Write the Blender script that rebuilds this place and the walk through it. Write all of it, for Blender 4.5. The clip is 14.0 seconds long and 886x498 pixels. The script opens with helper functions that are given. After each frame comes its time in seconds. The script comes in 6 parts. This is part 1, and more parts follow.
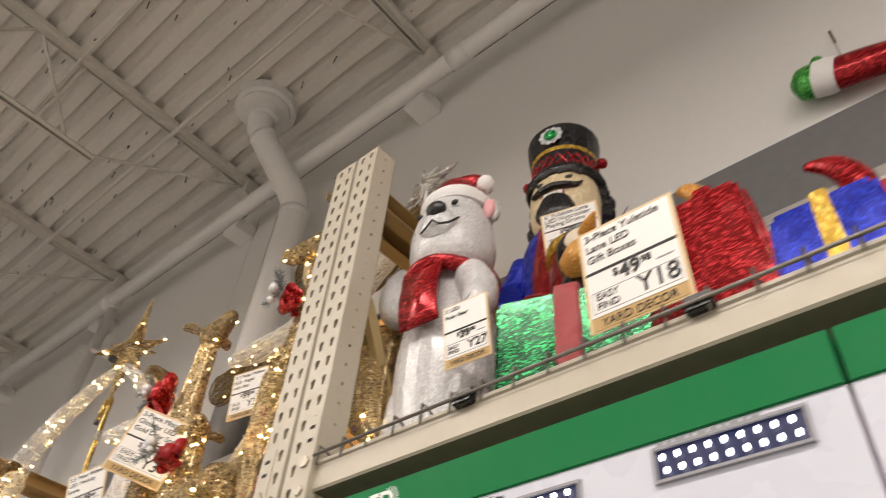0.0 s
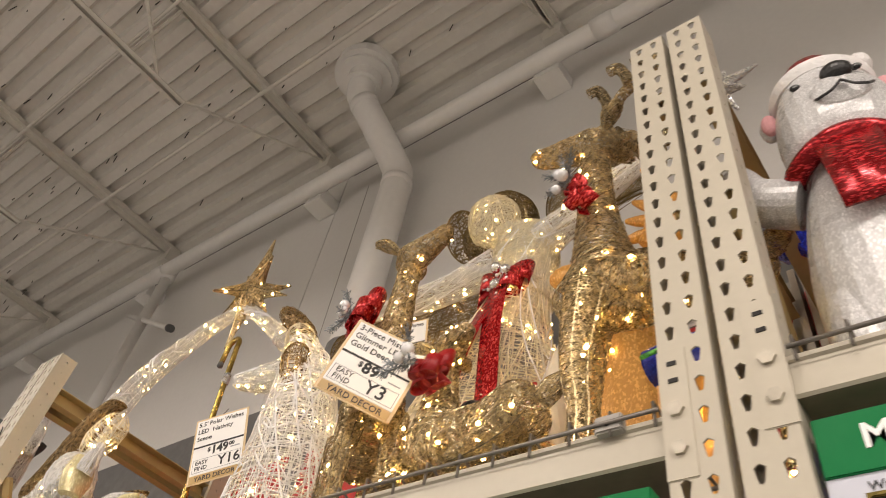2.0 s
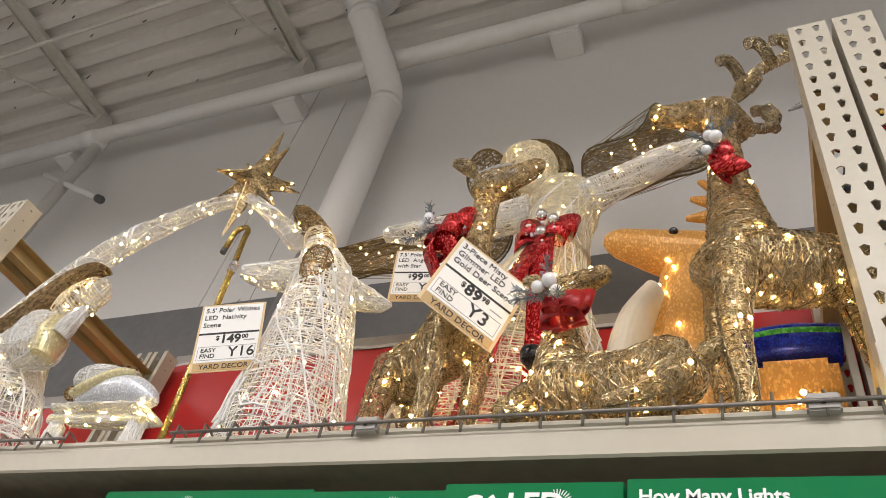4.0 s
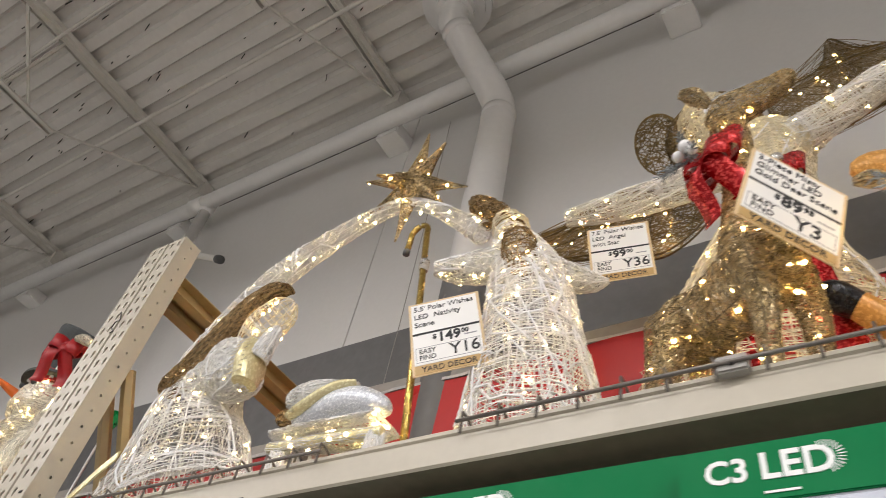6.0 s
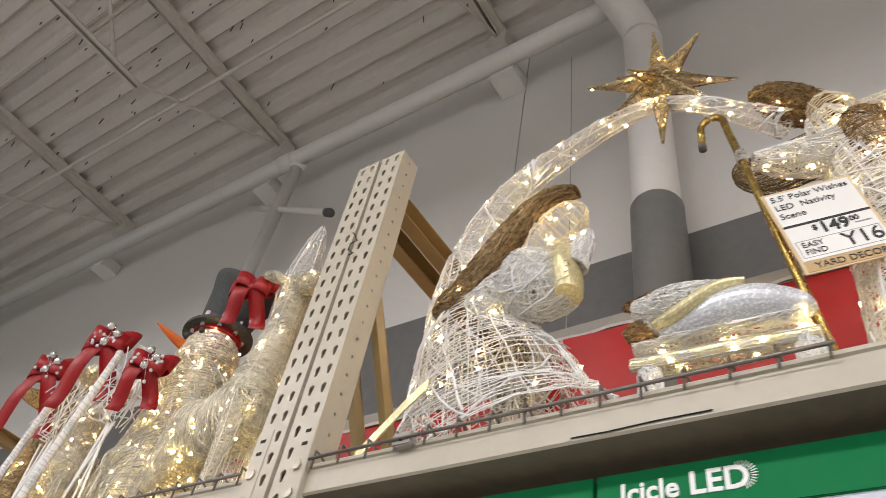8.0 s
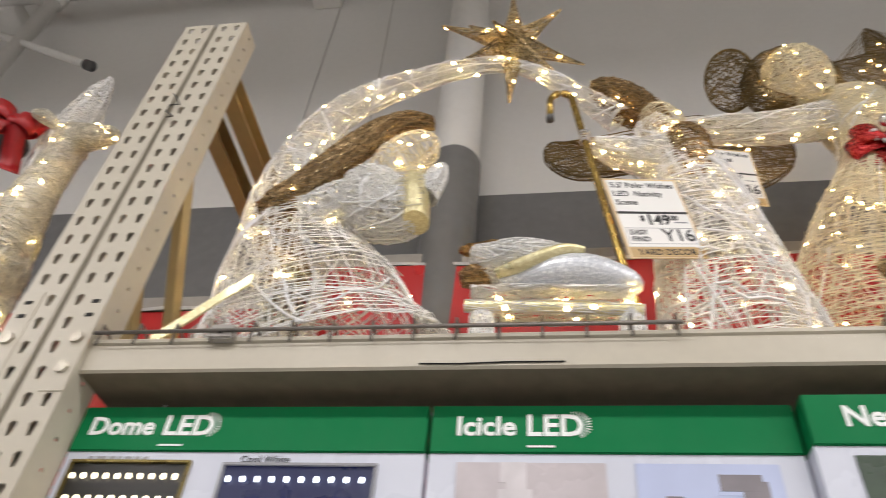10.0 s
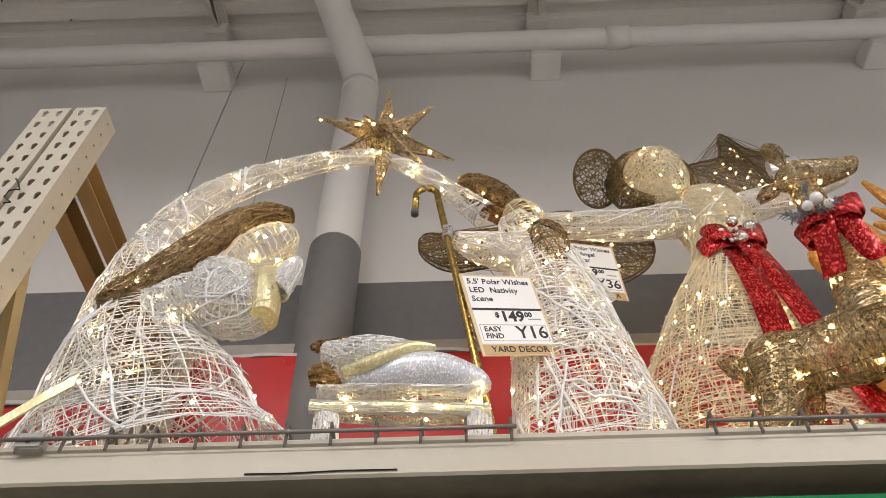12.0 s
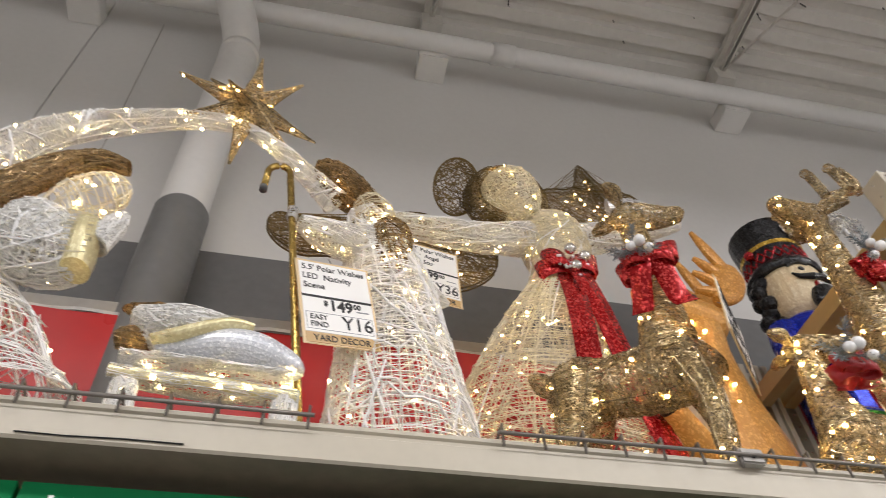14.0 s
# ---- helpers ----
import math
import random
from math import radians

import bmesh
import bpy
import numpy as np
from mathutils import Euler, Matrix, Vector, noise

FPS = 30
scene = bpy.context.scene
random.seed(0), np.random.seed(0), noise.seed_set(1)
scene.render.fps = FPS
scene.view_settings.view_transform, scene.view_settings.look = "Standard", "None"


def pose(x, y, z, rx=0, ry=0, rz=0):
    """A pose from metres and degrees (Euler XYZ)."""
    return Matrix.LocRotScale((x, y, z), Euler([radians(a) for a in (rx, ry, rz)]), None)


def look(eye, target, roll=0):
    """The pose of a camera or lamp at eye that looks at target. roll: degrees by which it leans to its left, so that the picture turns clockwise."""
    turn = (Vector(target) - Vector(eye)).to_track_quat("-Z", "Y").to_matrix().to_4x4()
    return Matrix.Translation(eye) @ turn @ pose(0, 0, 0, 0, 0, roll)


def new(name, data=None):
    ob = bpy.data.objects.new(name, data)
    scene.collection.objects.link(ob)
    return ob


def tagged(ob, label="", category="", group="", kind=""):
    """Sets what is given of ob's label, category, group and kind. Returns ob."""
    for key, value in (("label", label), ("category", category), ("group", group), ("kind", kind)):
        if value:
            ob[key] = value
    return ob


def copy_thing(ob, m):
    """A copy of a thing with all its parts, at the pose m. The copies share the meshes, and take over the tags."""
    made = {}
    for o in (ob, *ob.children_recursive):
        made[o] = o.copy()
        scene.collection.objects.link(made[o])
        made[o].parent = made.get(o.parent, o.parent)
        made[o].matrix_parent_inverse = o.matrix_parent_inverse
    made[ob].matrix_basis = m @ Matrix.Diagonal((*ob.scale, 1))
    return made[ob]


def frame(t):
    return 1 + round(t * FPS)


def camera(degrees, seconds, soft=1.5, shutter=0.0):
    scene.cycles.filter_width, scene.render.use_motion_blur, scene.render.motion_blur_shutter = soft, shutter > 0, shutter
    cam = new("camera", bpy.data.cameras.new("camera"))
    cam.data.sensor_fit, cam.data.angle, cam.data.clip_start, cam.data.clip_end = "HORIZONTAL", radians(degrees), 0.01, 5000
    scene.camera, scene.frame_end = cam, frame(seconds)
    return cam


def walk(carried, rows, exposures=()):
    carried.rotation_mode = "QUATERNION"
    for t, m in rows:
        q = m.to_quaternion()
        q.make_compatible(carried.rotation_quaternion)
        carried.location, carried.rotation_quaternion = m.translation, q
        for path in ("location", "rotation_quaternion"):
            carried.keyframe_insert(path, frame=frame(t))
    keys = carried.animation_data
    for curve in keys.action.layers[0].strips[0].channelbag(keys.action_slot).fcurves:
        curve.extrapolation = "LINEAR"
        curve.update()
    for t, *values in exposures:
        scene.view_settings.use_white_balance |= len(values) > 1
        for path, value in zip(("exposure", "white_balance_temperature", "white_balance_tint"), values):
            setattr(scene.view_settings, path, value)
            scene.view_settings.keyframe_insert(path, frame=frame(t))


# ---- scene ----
cam = camera(61.9, 14.0, soft=0.8, shutter=0.35)
PATH = [
    (0, (0.224, 0.238, 1.381), (-0.787, 1.272, 2.763), 5.5),
    (0.5, (0.01, 0.304, 1.392), (-1.086, 1.244, 2.776), 4.3),
    (1, (-0.235, 0.282, 1.405), (-1.272, 1.257, 2.809), 2.6),
    (1.5, (-0.496, 0.26, 1.416), (-1.439, 1.26, 2.869), 5.5),
    (2, (-0.705, 0.237, 1.402), (-1.68, 1.212, 2.851), 11.7),
    (4.3, (-1.212, 0.094, 1.367), (-1.948, 1.319, 2.767), 14.9),
    (4.5, (-1.226, 0.09, 1.365), (-1.989, 1.291, 2.77), 13.1),
    (5, (-1.319, 0.109, 1.365), (-2.206, 1.224, 2.769), 10.5),
    (5.5, (-1.469, 0.186, 1.364), (-2.367, 1.241, 2.806), 11.4),
    (6, (-1.669, 0.229, 1.345), (-2.565, 1.266, 2.802), 13.4),
    (6.5, (-1.884, 0.203, 1.351), (-2.78, 1.24, 2.808), 14.4),
    (7, (-2.081, 0.165, 1.351), (-3.004, 1.186, 2.802), 12.7),
    (7.2, (-2.149, 0.162, 1.347), (-3.11, 1.183, 2.773), 12.0),
    (9.3, (-2.836, 0.142, 1.329), (-3.505, 1.367, 2.761), 14.0),
    (9.5, (-2.836, 0.143, 1.33), (-3.407, 1.429, 2.751), 12.9),
    (10, (-2.736, 0.144, 1.329), (-3.024, 1.571, 2.7), 5.9),
    (10.5, (-2.66, 0.149, 1.35), (-2.73, 1.561, 2.764), 0.9),
    (11, (-2.638, 0.143, 1.354), (-2.674, 1.499, 2.824), -0.6),
    (11.5, (-2.634, 0.14, 1.36), (-2.667, 1.454, 2.868), -0.9),
    (12, (-2.631, 0.14, 1.365), (-2.657, 1.429, 2.894), -0.9),
    (12.5, (-2.629, 0.134, 1.359), (-2.641, 1.413, 2.896), -0.9),
    (13, (-2.619, 0.124, 1.355), (-2.59, 1.405, 2.891), -0.4),
    (13.5, (-2.606, 0.117, 1.359), (-2.443, 1.402, 2.883), -0.7),
    (14, (-2.574, 0.128, 1.359), (-2.24, 1.4, 2.865), -3.6),
]
walk(cam, [(t, look(eye, target, roll)) for t, eye, target, roll in PATH], exposures=[(0.0, 0.0, 7000, 12), (1.0, -0.04, 7100, 12.5), (2.0, 0.02, 7200, 13), (4.3, 0.04, 6300, 9.5), (9.3, 0.03, 6300, 10), (10.0, 0.01, 6300, 9.5), (12.0, 0.02, 6350, 11), (14.0, 0.03, 6200, 10)])

# ---- world and lights ----
world = bpy.data.worlds.new("store_surroundings")
scene.world = world
world.use_nodes = True
world.node_tree.nodes["Background"].inputs[0].default_value = (0.5, 0.47, 0.42, 1)
world.node_tree.nodes["Background"].inputs[1].default_value = 0.05


def strip_lamp(x, y, z, sx, sy, power):
    data = bpy.data.lights.new("strip_lamp", "AREA")
    data.shape, data.size, data.size_y, data.energy = "RECTANGLE", sx, sy, power
    data.color = (1.0, 0.945, 0.92)
    ob = new("strip_lamp", data)
    ob.matrix_world = pose(x, y, z)
    return ob


# rows of ceiling fixtures hang over the aisle, behind and above the walker
for lx, power in ((-7.6, 100), (-3.8, 92), (0.0, 100), (3.0, 175)):
    strip_lamp(lx, -1.7, 4.75, 2.4, 0.3, power)
    strip_lamp(lx, -6.0, 4.75, 2.4, 0.3, 100)


# ---- materials ----
def mat(name, base, rough=0.5, metal=0.0, grain=0.0, scale=40.0, big=0.0, big_scale=2.0, bump=0.0, bump_scale=None,
        island=0.0, tone2=None, emit=None, power=0.0, spec=0.5, wear=None, trans=0.0, sheen=0.0, coat=0.0):
    """A principled material: grain and large stains vary the colour, bump gives relief, island varies loose pieces."""
    m = bpy.data.materials.new(name)
    m.use_nodes = True
    nt = m.node_tree
    b = nt.nodes["Principled BSDF"]
    b.inputs["Roughness"].default_value, b.inputs["Metallic"].default_value = rough, metal
    b.inputs["Specular IOR Level"].default_value = spec
    b.inputs["Transmission Weight"].default_value = trans
    b.inputs["Coat Weight"].default_value = coat
    b.inputs["Sheen Weight"].default_value = sheen
    co = nt.nodes.new("ShaderNodeTexCoord").outputs["Object"]
    col = nt.nodes.new("ShaderNodeRGB")
    col.outputs[0].default_value = (*base, 1)
    out = col.outputs[0]

    def mixed(a, c, fac, kind="MIX"):
        n = nt.nodes.new("ShaderNodeMix")
        n.data_type, n.blend_type = "RGBA", kind
        for sock, v in ((n.inputs[0], fac), (n.inputs[6], a), (n.inputs[7], c)):
            if hasattr(v, "links"):
                nt.links.new(v, sock)
            else:
                sock.default_value = v
        return n.outputs[2]

    def noisy(s, detail=4, lo=0.3, hi=0.7, to=(0.0, 1.0)):
        n = nt.nodes.new("ShaderNodeTexNoise")
        n.inputs["Scale"].default_value, n.inputs["Detail"].default_value = s, detail
        nt.links.new(co, n.inputs["Vector"])
        r = nt.nodes.new("ShaderNodeMapRange")
        r.inputs[1].default_value, r.inputs[2].default_value = lo, hi
        r.inputs[3].default_value, r.inputs[4].default_value = to
        nt.links.new(n.outputs["Fac"], r.inputs[0])
        return r.outputs[0]

    dark = (*(c * 0.45 for c in base), 1) if tone2 is None else (*tone2, 1)
    if grain:
        out = mixed(out, dark, noisy(scale, to=(0.0, grain)))
    if big:
        out = mixed(out, dark, noisy(big_scale, 6, to=(0.0, big)))
    if wear:
        out = mixed(out, (*wear, 1), noisy(scale * 0.35, 8, 0.66, 0.7))
    if island:
        g = nt.nodes.new("ShaderNodeNewGeometry")
        r = nt.nodes.new("ShaderNodeMapRange")
        r.inputs[3].default_value, r.inputs[4].default_value = 1 - island, 1 + island * 0.6
        nt.links.new(g.outputs["Random Per Island"], r.inputs[0])
        h = nt.nodes.new("ShaderNodeHueSaturation")
        nt.links.new(r.outputs[0], h.inputs["Value"])
        nt.links.new(out, h.inputs["Color"])
        out = h.outputs[0]
    nt.links.new(out, b.inputs["Base Color"])
    nt.links.new(noisy(scale * 0.5, to=(max(rough - 0.08, 0.03), min(rough + 0.1, 1))), b.inputs["Roughness"])
    if bump:
        n = nt.nodes.new("ShaderNodeTexNoise")
        n.inputs["Scale"].default_value, n.inputs["Detail"].default_value = bump_scale or scale, 5
        nt.links.new(co, n.inputs["Vector"])
        bp = nt.nodes.new("ShaderNodeBump")
        bp.inputs["Strength"].default_value, bp.inputs["Distance"].default_value = bump, 0.004
        nt.links.new(n.outputs["Fac"], bp.inputs["Height"])
        nt.links.new(bp.outputs[0], b.inputs["Normal"])
    if emit:
        b.inputs["Emission Color"].default_value, b.inputs["Emission Strength"].default_value = (*emit, 1), power
    return m


def tinsel(name, base, flake_glint, cell=330.0, rough=0.3, metal=0.35, emit=None, power=0.0, stretch=(1.0, 1.0, 0.45)):
    """Crinkled tinsel or glitter cloth: small facets, each with its own tone and tilt."""
    m = mat(name, base, rough, metal)
    nt = m.node_tree
    b = nt.nodes["Principled BSDF"]
    tc = nt.nodes.new("ShaderNodeTexCoord")
    mp = nt.nodes.new("ShaderNodeMapping")
    mp.inputs["Scale"].default_value = stretch
    nt.links.new(tc.outputs["Object"], mp.inputs["Vector"])
    v = nt.nodes.new("ShaderNodeTexVoronoi")
    v.inputs["Scale"].default_value = cell
    nt.links.new(mp.outputs[0], v.inputs["Vector"])
    s = nt.nodes.new("ShaderNodeSeparateColor")
    nt.links.new(v.outputs["Color"], s.inputs[0])
    n = nt.nodes.new("ShaderNodeMix")
    n.data_type = "RGBA"
    # a brighter tone on some facets paints in the sparkle
    r = nt.nodes.new("ShaderNodeMapRange")
    r.inputs[1].default_value, r.inputs[2].default_value = 0.62, 0.9
    nt.links.new(s.outputs[0], r.inputs[0])
    nt.links.new(r.outputs[0], n.inputs[0])
    n.inputs[6].default_value, n.inputs[7].default_value = (*base, 1), (*flake_glint, 1)
    nt.links.new(n.outputs[2], b.inputs["Base Color"])
    bp = nt.nodes.new("ShaderNodeBump")
    bp.inputs["Strength"].default_value, bp.inputs["Distance"].default_value = 0.75, 0.003
    nt.links.new(s.outputs[1], bp.inputs["Height"])
    nt.links.new(bp.outputs[0], b.inputs["Normal"])
    if emit:
        b.inputs["Emission Color"].default_value, b.inputs["Emission Strength"].default_value = (*emit, 1), power
    return m


def glow(name, color, power):
    m = bpy.data.materials.new(name)
    m.use_nodes = True
    b = m.node_tree.nodes["Principled BSDF"]
    b.inputs["Base Color"].default_value = (*color, 1)
    b.inputs["Emission Color"].default_value, b.inputs["Emission Strength"].default_value = (*color, 1), power
    return m


M_WALL = mat("painted_wall", (0.72, 0.71, 0.69), 0.75, grain=0.05, scale=30, big=0.10, big_scale=0.7, bump=0.12, bump_scale=60)
M_BAND = mat("grey_wall_band", (0.165, 0.165, 0.165), 0.6, grain=0.15, scale=25, big=0.12, big_scale=1.0, bump=0.1, bump_scale=50)
M_DECK = mat("painted_roof_deck", (0.74, 0.71, 0.66), 0.7, grain=0.10, scale=18, big=0.22, big_scale=0.9, bump=0.06)
M_STEEL = mat("painted_joist_steel", (0.70, 0.67, 0.61), 0.6, grain=0.15, scale=20, big=0.2, big_scale=1.5)
M_PIPE = mat("white_painted_pipe", (0.76, 0.75, 0.73), 0.5, grain=0.06, scale=25, big=0.10, big_scale=2.0, bump=0.05)
M_SLEEVE = mat("grey_painted_pipe", (0.17, 0.17, 0.17), 0.5, grain=0.1, scale=25, big=0.1)
M_DARK = mat("dark_gap", (0.02, 0.018, 0.016), 0.8, grain=0.3, scale=30)
M_FLOOR = mat("sealed_concrete", (0.38, 0.37, 0.35), 0.35, grain=0.2, scale=12, big=0.25, big_scale=0.8)
M_CREAM = mat("cream_rack_enamel", (0.52, 0.475, 0.38), 0.40, grain=0.07, scale=60, big=0.12, big_scale=5, bump=0.04)
# beam enamel darkened to brown: shade under the beam put into the colour
M_UNDERSHADE = mat("shaded_beam_underside", (0.21, 0.165, 0.115), 0.6, grain=0.3, scale=30, big=0.2)
M_BRACE = mat("ochre_rack_steel", (0.46, 0.34, 0.15), 0.4, grain=0.12, scale=40, big=0.2, big_scale=4)
M_WIRE = mat("galvanised_wire", (0.22, 0.20, 0.18), 0.4, 0.7, grain=0.3, scale=80)
M_BOLT = mat("zinc_bolt", (0.5, 0.46, 0.38), 0.35, 0.8, grain=0.2, scale=90)
M_RED = mat("red_banner", (0.52, 0.022, 0.022), 0.35, grain=0.12, scale=6, big=0.2, big_scale=3, bump=0.1, bump_scale=8)
M_EDGE = mat("clear_banner_edge", (0.62, 0.60, 0.58), 0.25, grain=0.3, scale=30, bump=0.3, bump_scale=40)
M_RAIL = mat("grey_rail", (0.36, 0.34, 0.31), 0.45, grain=0.2, scale=30)
M_GREEN = mat("green_sign_header", (0.0, 0.17, 0.05), 0.6, grain=0.05, scale=30, big=0.06, spec=0.2)
M_PANEL = mat("backlit_white_panel", (0.58, 0.60, 0.68), 0.25, grain=0.04, scale=20, emit=(0.80, 0.84, 1.0), power=0.03)
M_TEXT = mat("white_lettering", (0.85, 0.87, 0.85), 0.5, grain=0.05, scale=80)
M_INK = mat("black_lettering", (0.02, 0.02, 0.02), 0.6, grain=0.1, scale=80)
M_GREYINK = mat("grey_lettering", (0.30, 0.30, 0.32), 0.6, grain=0.1, scale=80)
M_CARD = mat("white_card", (0.84, 0.83, 0.80), 0.35, grain=0.03, scale=40)
M_KRAFT = mat("tan_card_border", (0.52, 0.34, 0.13), 0.4, grain=0.06, scale=40)
M_KRAFTL = mat("pale_tan_card_edge", (0.70, 0.53, 0.30), 0.4, grain=0.06, scale=40)
M_TRAY = mat("black_tray", (0.012, 0.011, 0.010), 0.35, grain=0.2, scale=40)
# weak blue emission stands in for LED light falling on the tray
M_TRAYBLUE = mat("blue_glow_tray", (0.004, 0.008, 0.05), 0.3, grain=0.2, scale=40, emit=(0.03, 0.06, 0.7), power=0.02)
M_TRAYGOLD = mat("brass_tray_edge", (0.20, 0.15, 0.04), 0.3, 0.6, grain=0.2, scale=40)
M_LEDW = glow("cool_led", (0.93, 0.96, 1.0), 4.0)
M_LEDY = glow("warm_led", (1.0, 0.86, 0.62), 4.0)
M_BULB = glow("warm_fairy_bulb", (1.0, 0.70, 0.28), 75.0)
M_THREAD = mat("white_thread", (0.84, 0.83, 0.80), 0.5, grain=0.15, scale=50, island=0.25)
M_TWINE = mat("thick_white_twine", (0.86, 0.86, 0.86), 0.45, grain=0.1, scale=60, island=0.12)
M_CREAMT = mat("ivory_thread", (0.82, 0.75, 0.56), 0.5, grain=0.15, scale=50, island=0.25)
M_GOLDT = mat("gold_glitter_thread", (0.56, 0.44, 0.25), 0.27, 0.6, grain=0.5, scale=160, island=0.7, tone2=(0.24, 0.17, 0.07))
M_BRONZE = mat("bronze_glitter_thread", (0.50, 0.35, 0.17), 0.28, 0.6, grain=0.6, scale=180, island=0.6, tone2=(0.09, 0.05, 0.02))
M_WINGT = mat("dark_gold_thread", (0.26, 0.18, 0.07), 0.4, 0.6, grain=0.5, scale=120, island=0.5)
M_SILVERT = mat("silver_thread", (0.66, 0.66, 0.66), 0.3, 0.7, grain=0.3, scale=120, island=0.4)
M_CHAMP = mat("champagne_thread", (0.82, 0.78, 0.66), 0.36, 0.2, grain=0.3, scale=120, island=0.45)
M_FRAME = mat("white_frame_wire", (0.75, 0.74, 0.72), 0.4, grain=0.1, scale=60)
M_SASH = tinsel("pale_gold_sash", (0.72, 0.64, 0.36), (0.90, 0.84, 0.55), 260, 0.35, 0.5)
M_SILVER = tinsel("silver_glitter", (0.60, 0.62, 0.66), (0.95, 0.96, 0.98), 420, 0.35, 0.3)
M_REDT = tinsel("red_glitter_ribbon", (0.34, 0.002, 0.005), (1.0, 0.10, 0.09), 330, 0.22, 0.45)
M_REDV = mat("red_velvet_bow", (0.34, 0.003, 0.006), 0.42, grain=0.3, scale=90, bump=0.3, bump_scale=220, sheen=0.0)
M_WHITET = tinsel("white_tinsel", (0.56, 0.56, 0.56), (0.86, 0.86, 0.86), 620, 0.3, 0.1, stretch=(1.0, 1.0, 0.30))
M_GREENT = tinsel("green_tinsel", (0.0, 0.05, 0.016), (0.02, 0.42, 0.13), 380, 0.2, 0.5, stretch=(0.4, 1.0, 1.0))
M_REDTIN = tinsel("red_tinsel", (0.22, 0.001, 0.004), (0.85, 0.05, 0.06), 380, 0.2, 0.5, stretch=(0.35, 1.0, 1.0))
M_BLUET = tinsel("blue_tinsel", (0.004, 0.01, 0.30), (0.02, 0.07, 0.75), 480, 0.25, 0.4)
# both amber cloths carry a weak emission, so the glow sits in the material
M_AMBER = tinsel("glowing_amber_cloth", (0.50, 0.24, 0.055), (0.74, 0.42, 0.13), 260, 0.35, 0.15, emit=(0.9, 0.42, 0.08), power=0.10)
M_AMBERD = tinsel("glowing_antler_cloth", (0.40, 0.17, 0.03), (0.66, 0.34, 0.09), 260, 0.35, 0.2, emit=(0.9, 0.40, 0.06), power=0.10)
M_TAN = mat("pale_tan_cloth", (0.74, 0.66, 0.52), 0.6, grain=0.1, scale=60, bump=0.1)
M_BLACKT = tinsel("black_tinsel", (0.006, 0.006, 0.007), (0.05, 0.05, 0.055), 210, 0.3, 0.3)
M_BLACK = mat("black_plastic", (0.012, 0.012, 0.012), 0.3, grain=0.2, scale=60)
M_SKIN = tinsel("painted_ivory_cloth", (0.72, 0.58, 0.36), (0.86, 0.74, 0.52), 180, 0.4, 0.0)
M_GOLDTIN = tinsel("gold_tinsel", (0.50, 0.30, 0.03), (0.90, 0.66, 0.15), 190, 0.28, 0.5)
M_GEM = tinsel("green_gem", (0.0, 0.25, 0.05), (0.1, 0.9, 0.3), 90, 0.12, 0.4)
M_PINK = mat("pink_felt", (0.80, 0.40, 0.42), 0.7, grain=0.2, scale=60)
M_FELT = mat("charcoal_felt", (0.055, 0.06, 0.06), 0.7, grain=0.4, scale=120, bump=0.4, bump_scale=200)
M_ORANGE = mat("orange_carrot", (0.72, 0.16, 0.02), 0.5, grain=0.2, scale=60)
M_BRASS = mat("antique_brass_tube", (0.42, 0.29, 0.08), 0.25, 0.9, grain=0.25, scale=60, tone2=(0.14, 0.09, 0.03))
M_CHROME = mat("chrome_ball", (0.80, 0.80, 0.80), 0.12, 0.95, grain=0.1, scale=30)
M_PEARL = mat("pearl_berry", (0.78, 0.78, 0.78), 0.25, 0.1, grain=0.1, scale=60)
M_PINE = mat("frosted_needle", (0.28, 0.32, 0.34), 0.5, 0.3, grain=0.4, scale=120, island=0.5)
M_FUR = mat("white_fleece", (0.80, 0.79, 0.78), 0.8, grain=0.1, scale=90, bump=0.6, bump_scale=160, sheen=0.4)
M_GREENB = tinsel("bright_green_tinsel", (0.02, 0.22, 0.03), (0.12, 0.55, 0.10), 200, 0.3, 0.3)
M_CORD = mat("thin_dark_cord", (0.10, 0.10, 0.10), 0.6, grain=0.2, scale=40)


# ---- mesh helpers ----
def obj(name, verts, faces, material, parent=None, label="", smooth=False, slots=None):
    me = bpy.data.meshes.new(name)
    me.from_pydata([tuple(v) for v in verts], [], [tuple(f) for f in faces])
    for m in (material if isinstance(material, (list, tuple)) else [material]):
        me.materials.append(m)
    if slots is not None:
        me.polygons.foreach_set("material_index", list(slots))
    if smooth:
        me.polygons.foreach_set("use_smooth", [True] * len(me.polygons))
    me.update()
    ob = new(name, me)
    if parent is not None:
        ob.parent = parent
    if label:
        ob["label"] = label
    return ob


def part(name, bm, material, parent, label="", smooth=False):
    bmesh.ops.recalc_face_normals(bm, faces=bm.faces)
    me = bpy.data.meshes.new(name)
    bm.to_mesh(me)
    bm.free()
    for m in (material if isinstance(material, (list, tuple)) else [material]):
        me.materials.append(m)
    if smooth:
        me.polygons.foreach_set("use_smooth", [True] * len(me.polygons))
    ob = new(name, me)
    if parent is not None:
        ob.parent = parent
    if label:
        ob["label"] = label
    return ob


def thing(name, x, y, z, label, category, group="", kind="", rz=0.0):
    ob = new(name)
    ob.matrix_world = pose(x, y, z, 0, 0, rz)
    ob.empty_display_size = 0.05
    return tagged(ob, label, category, group, kind)


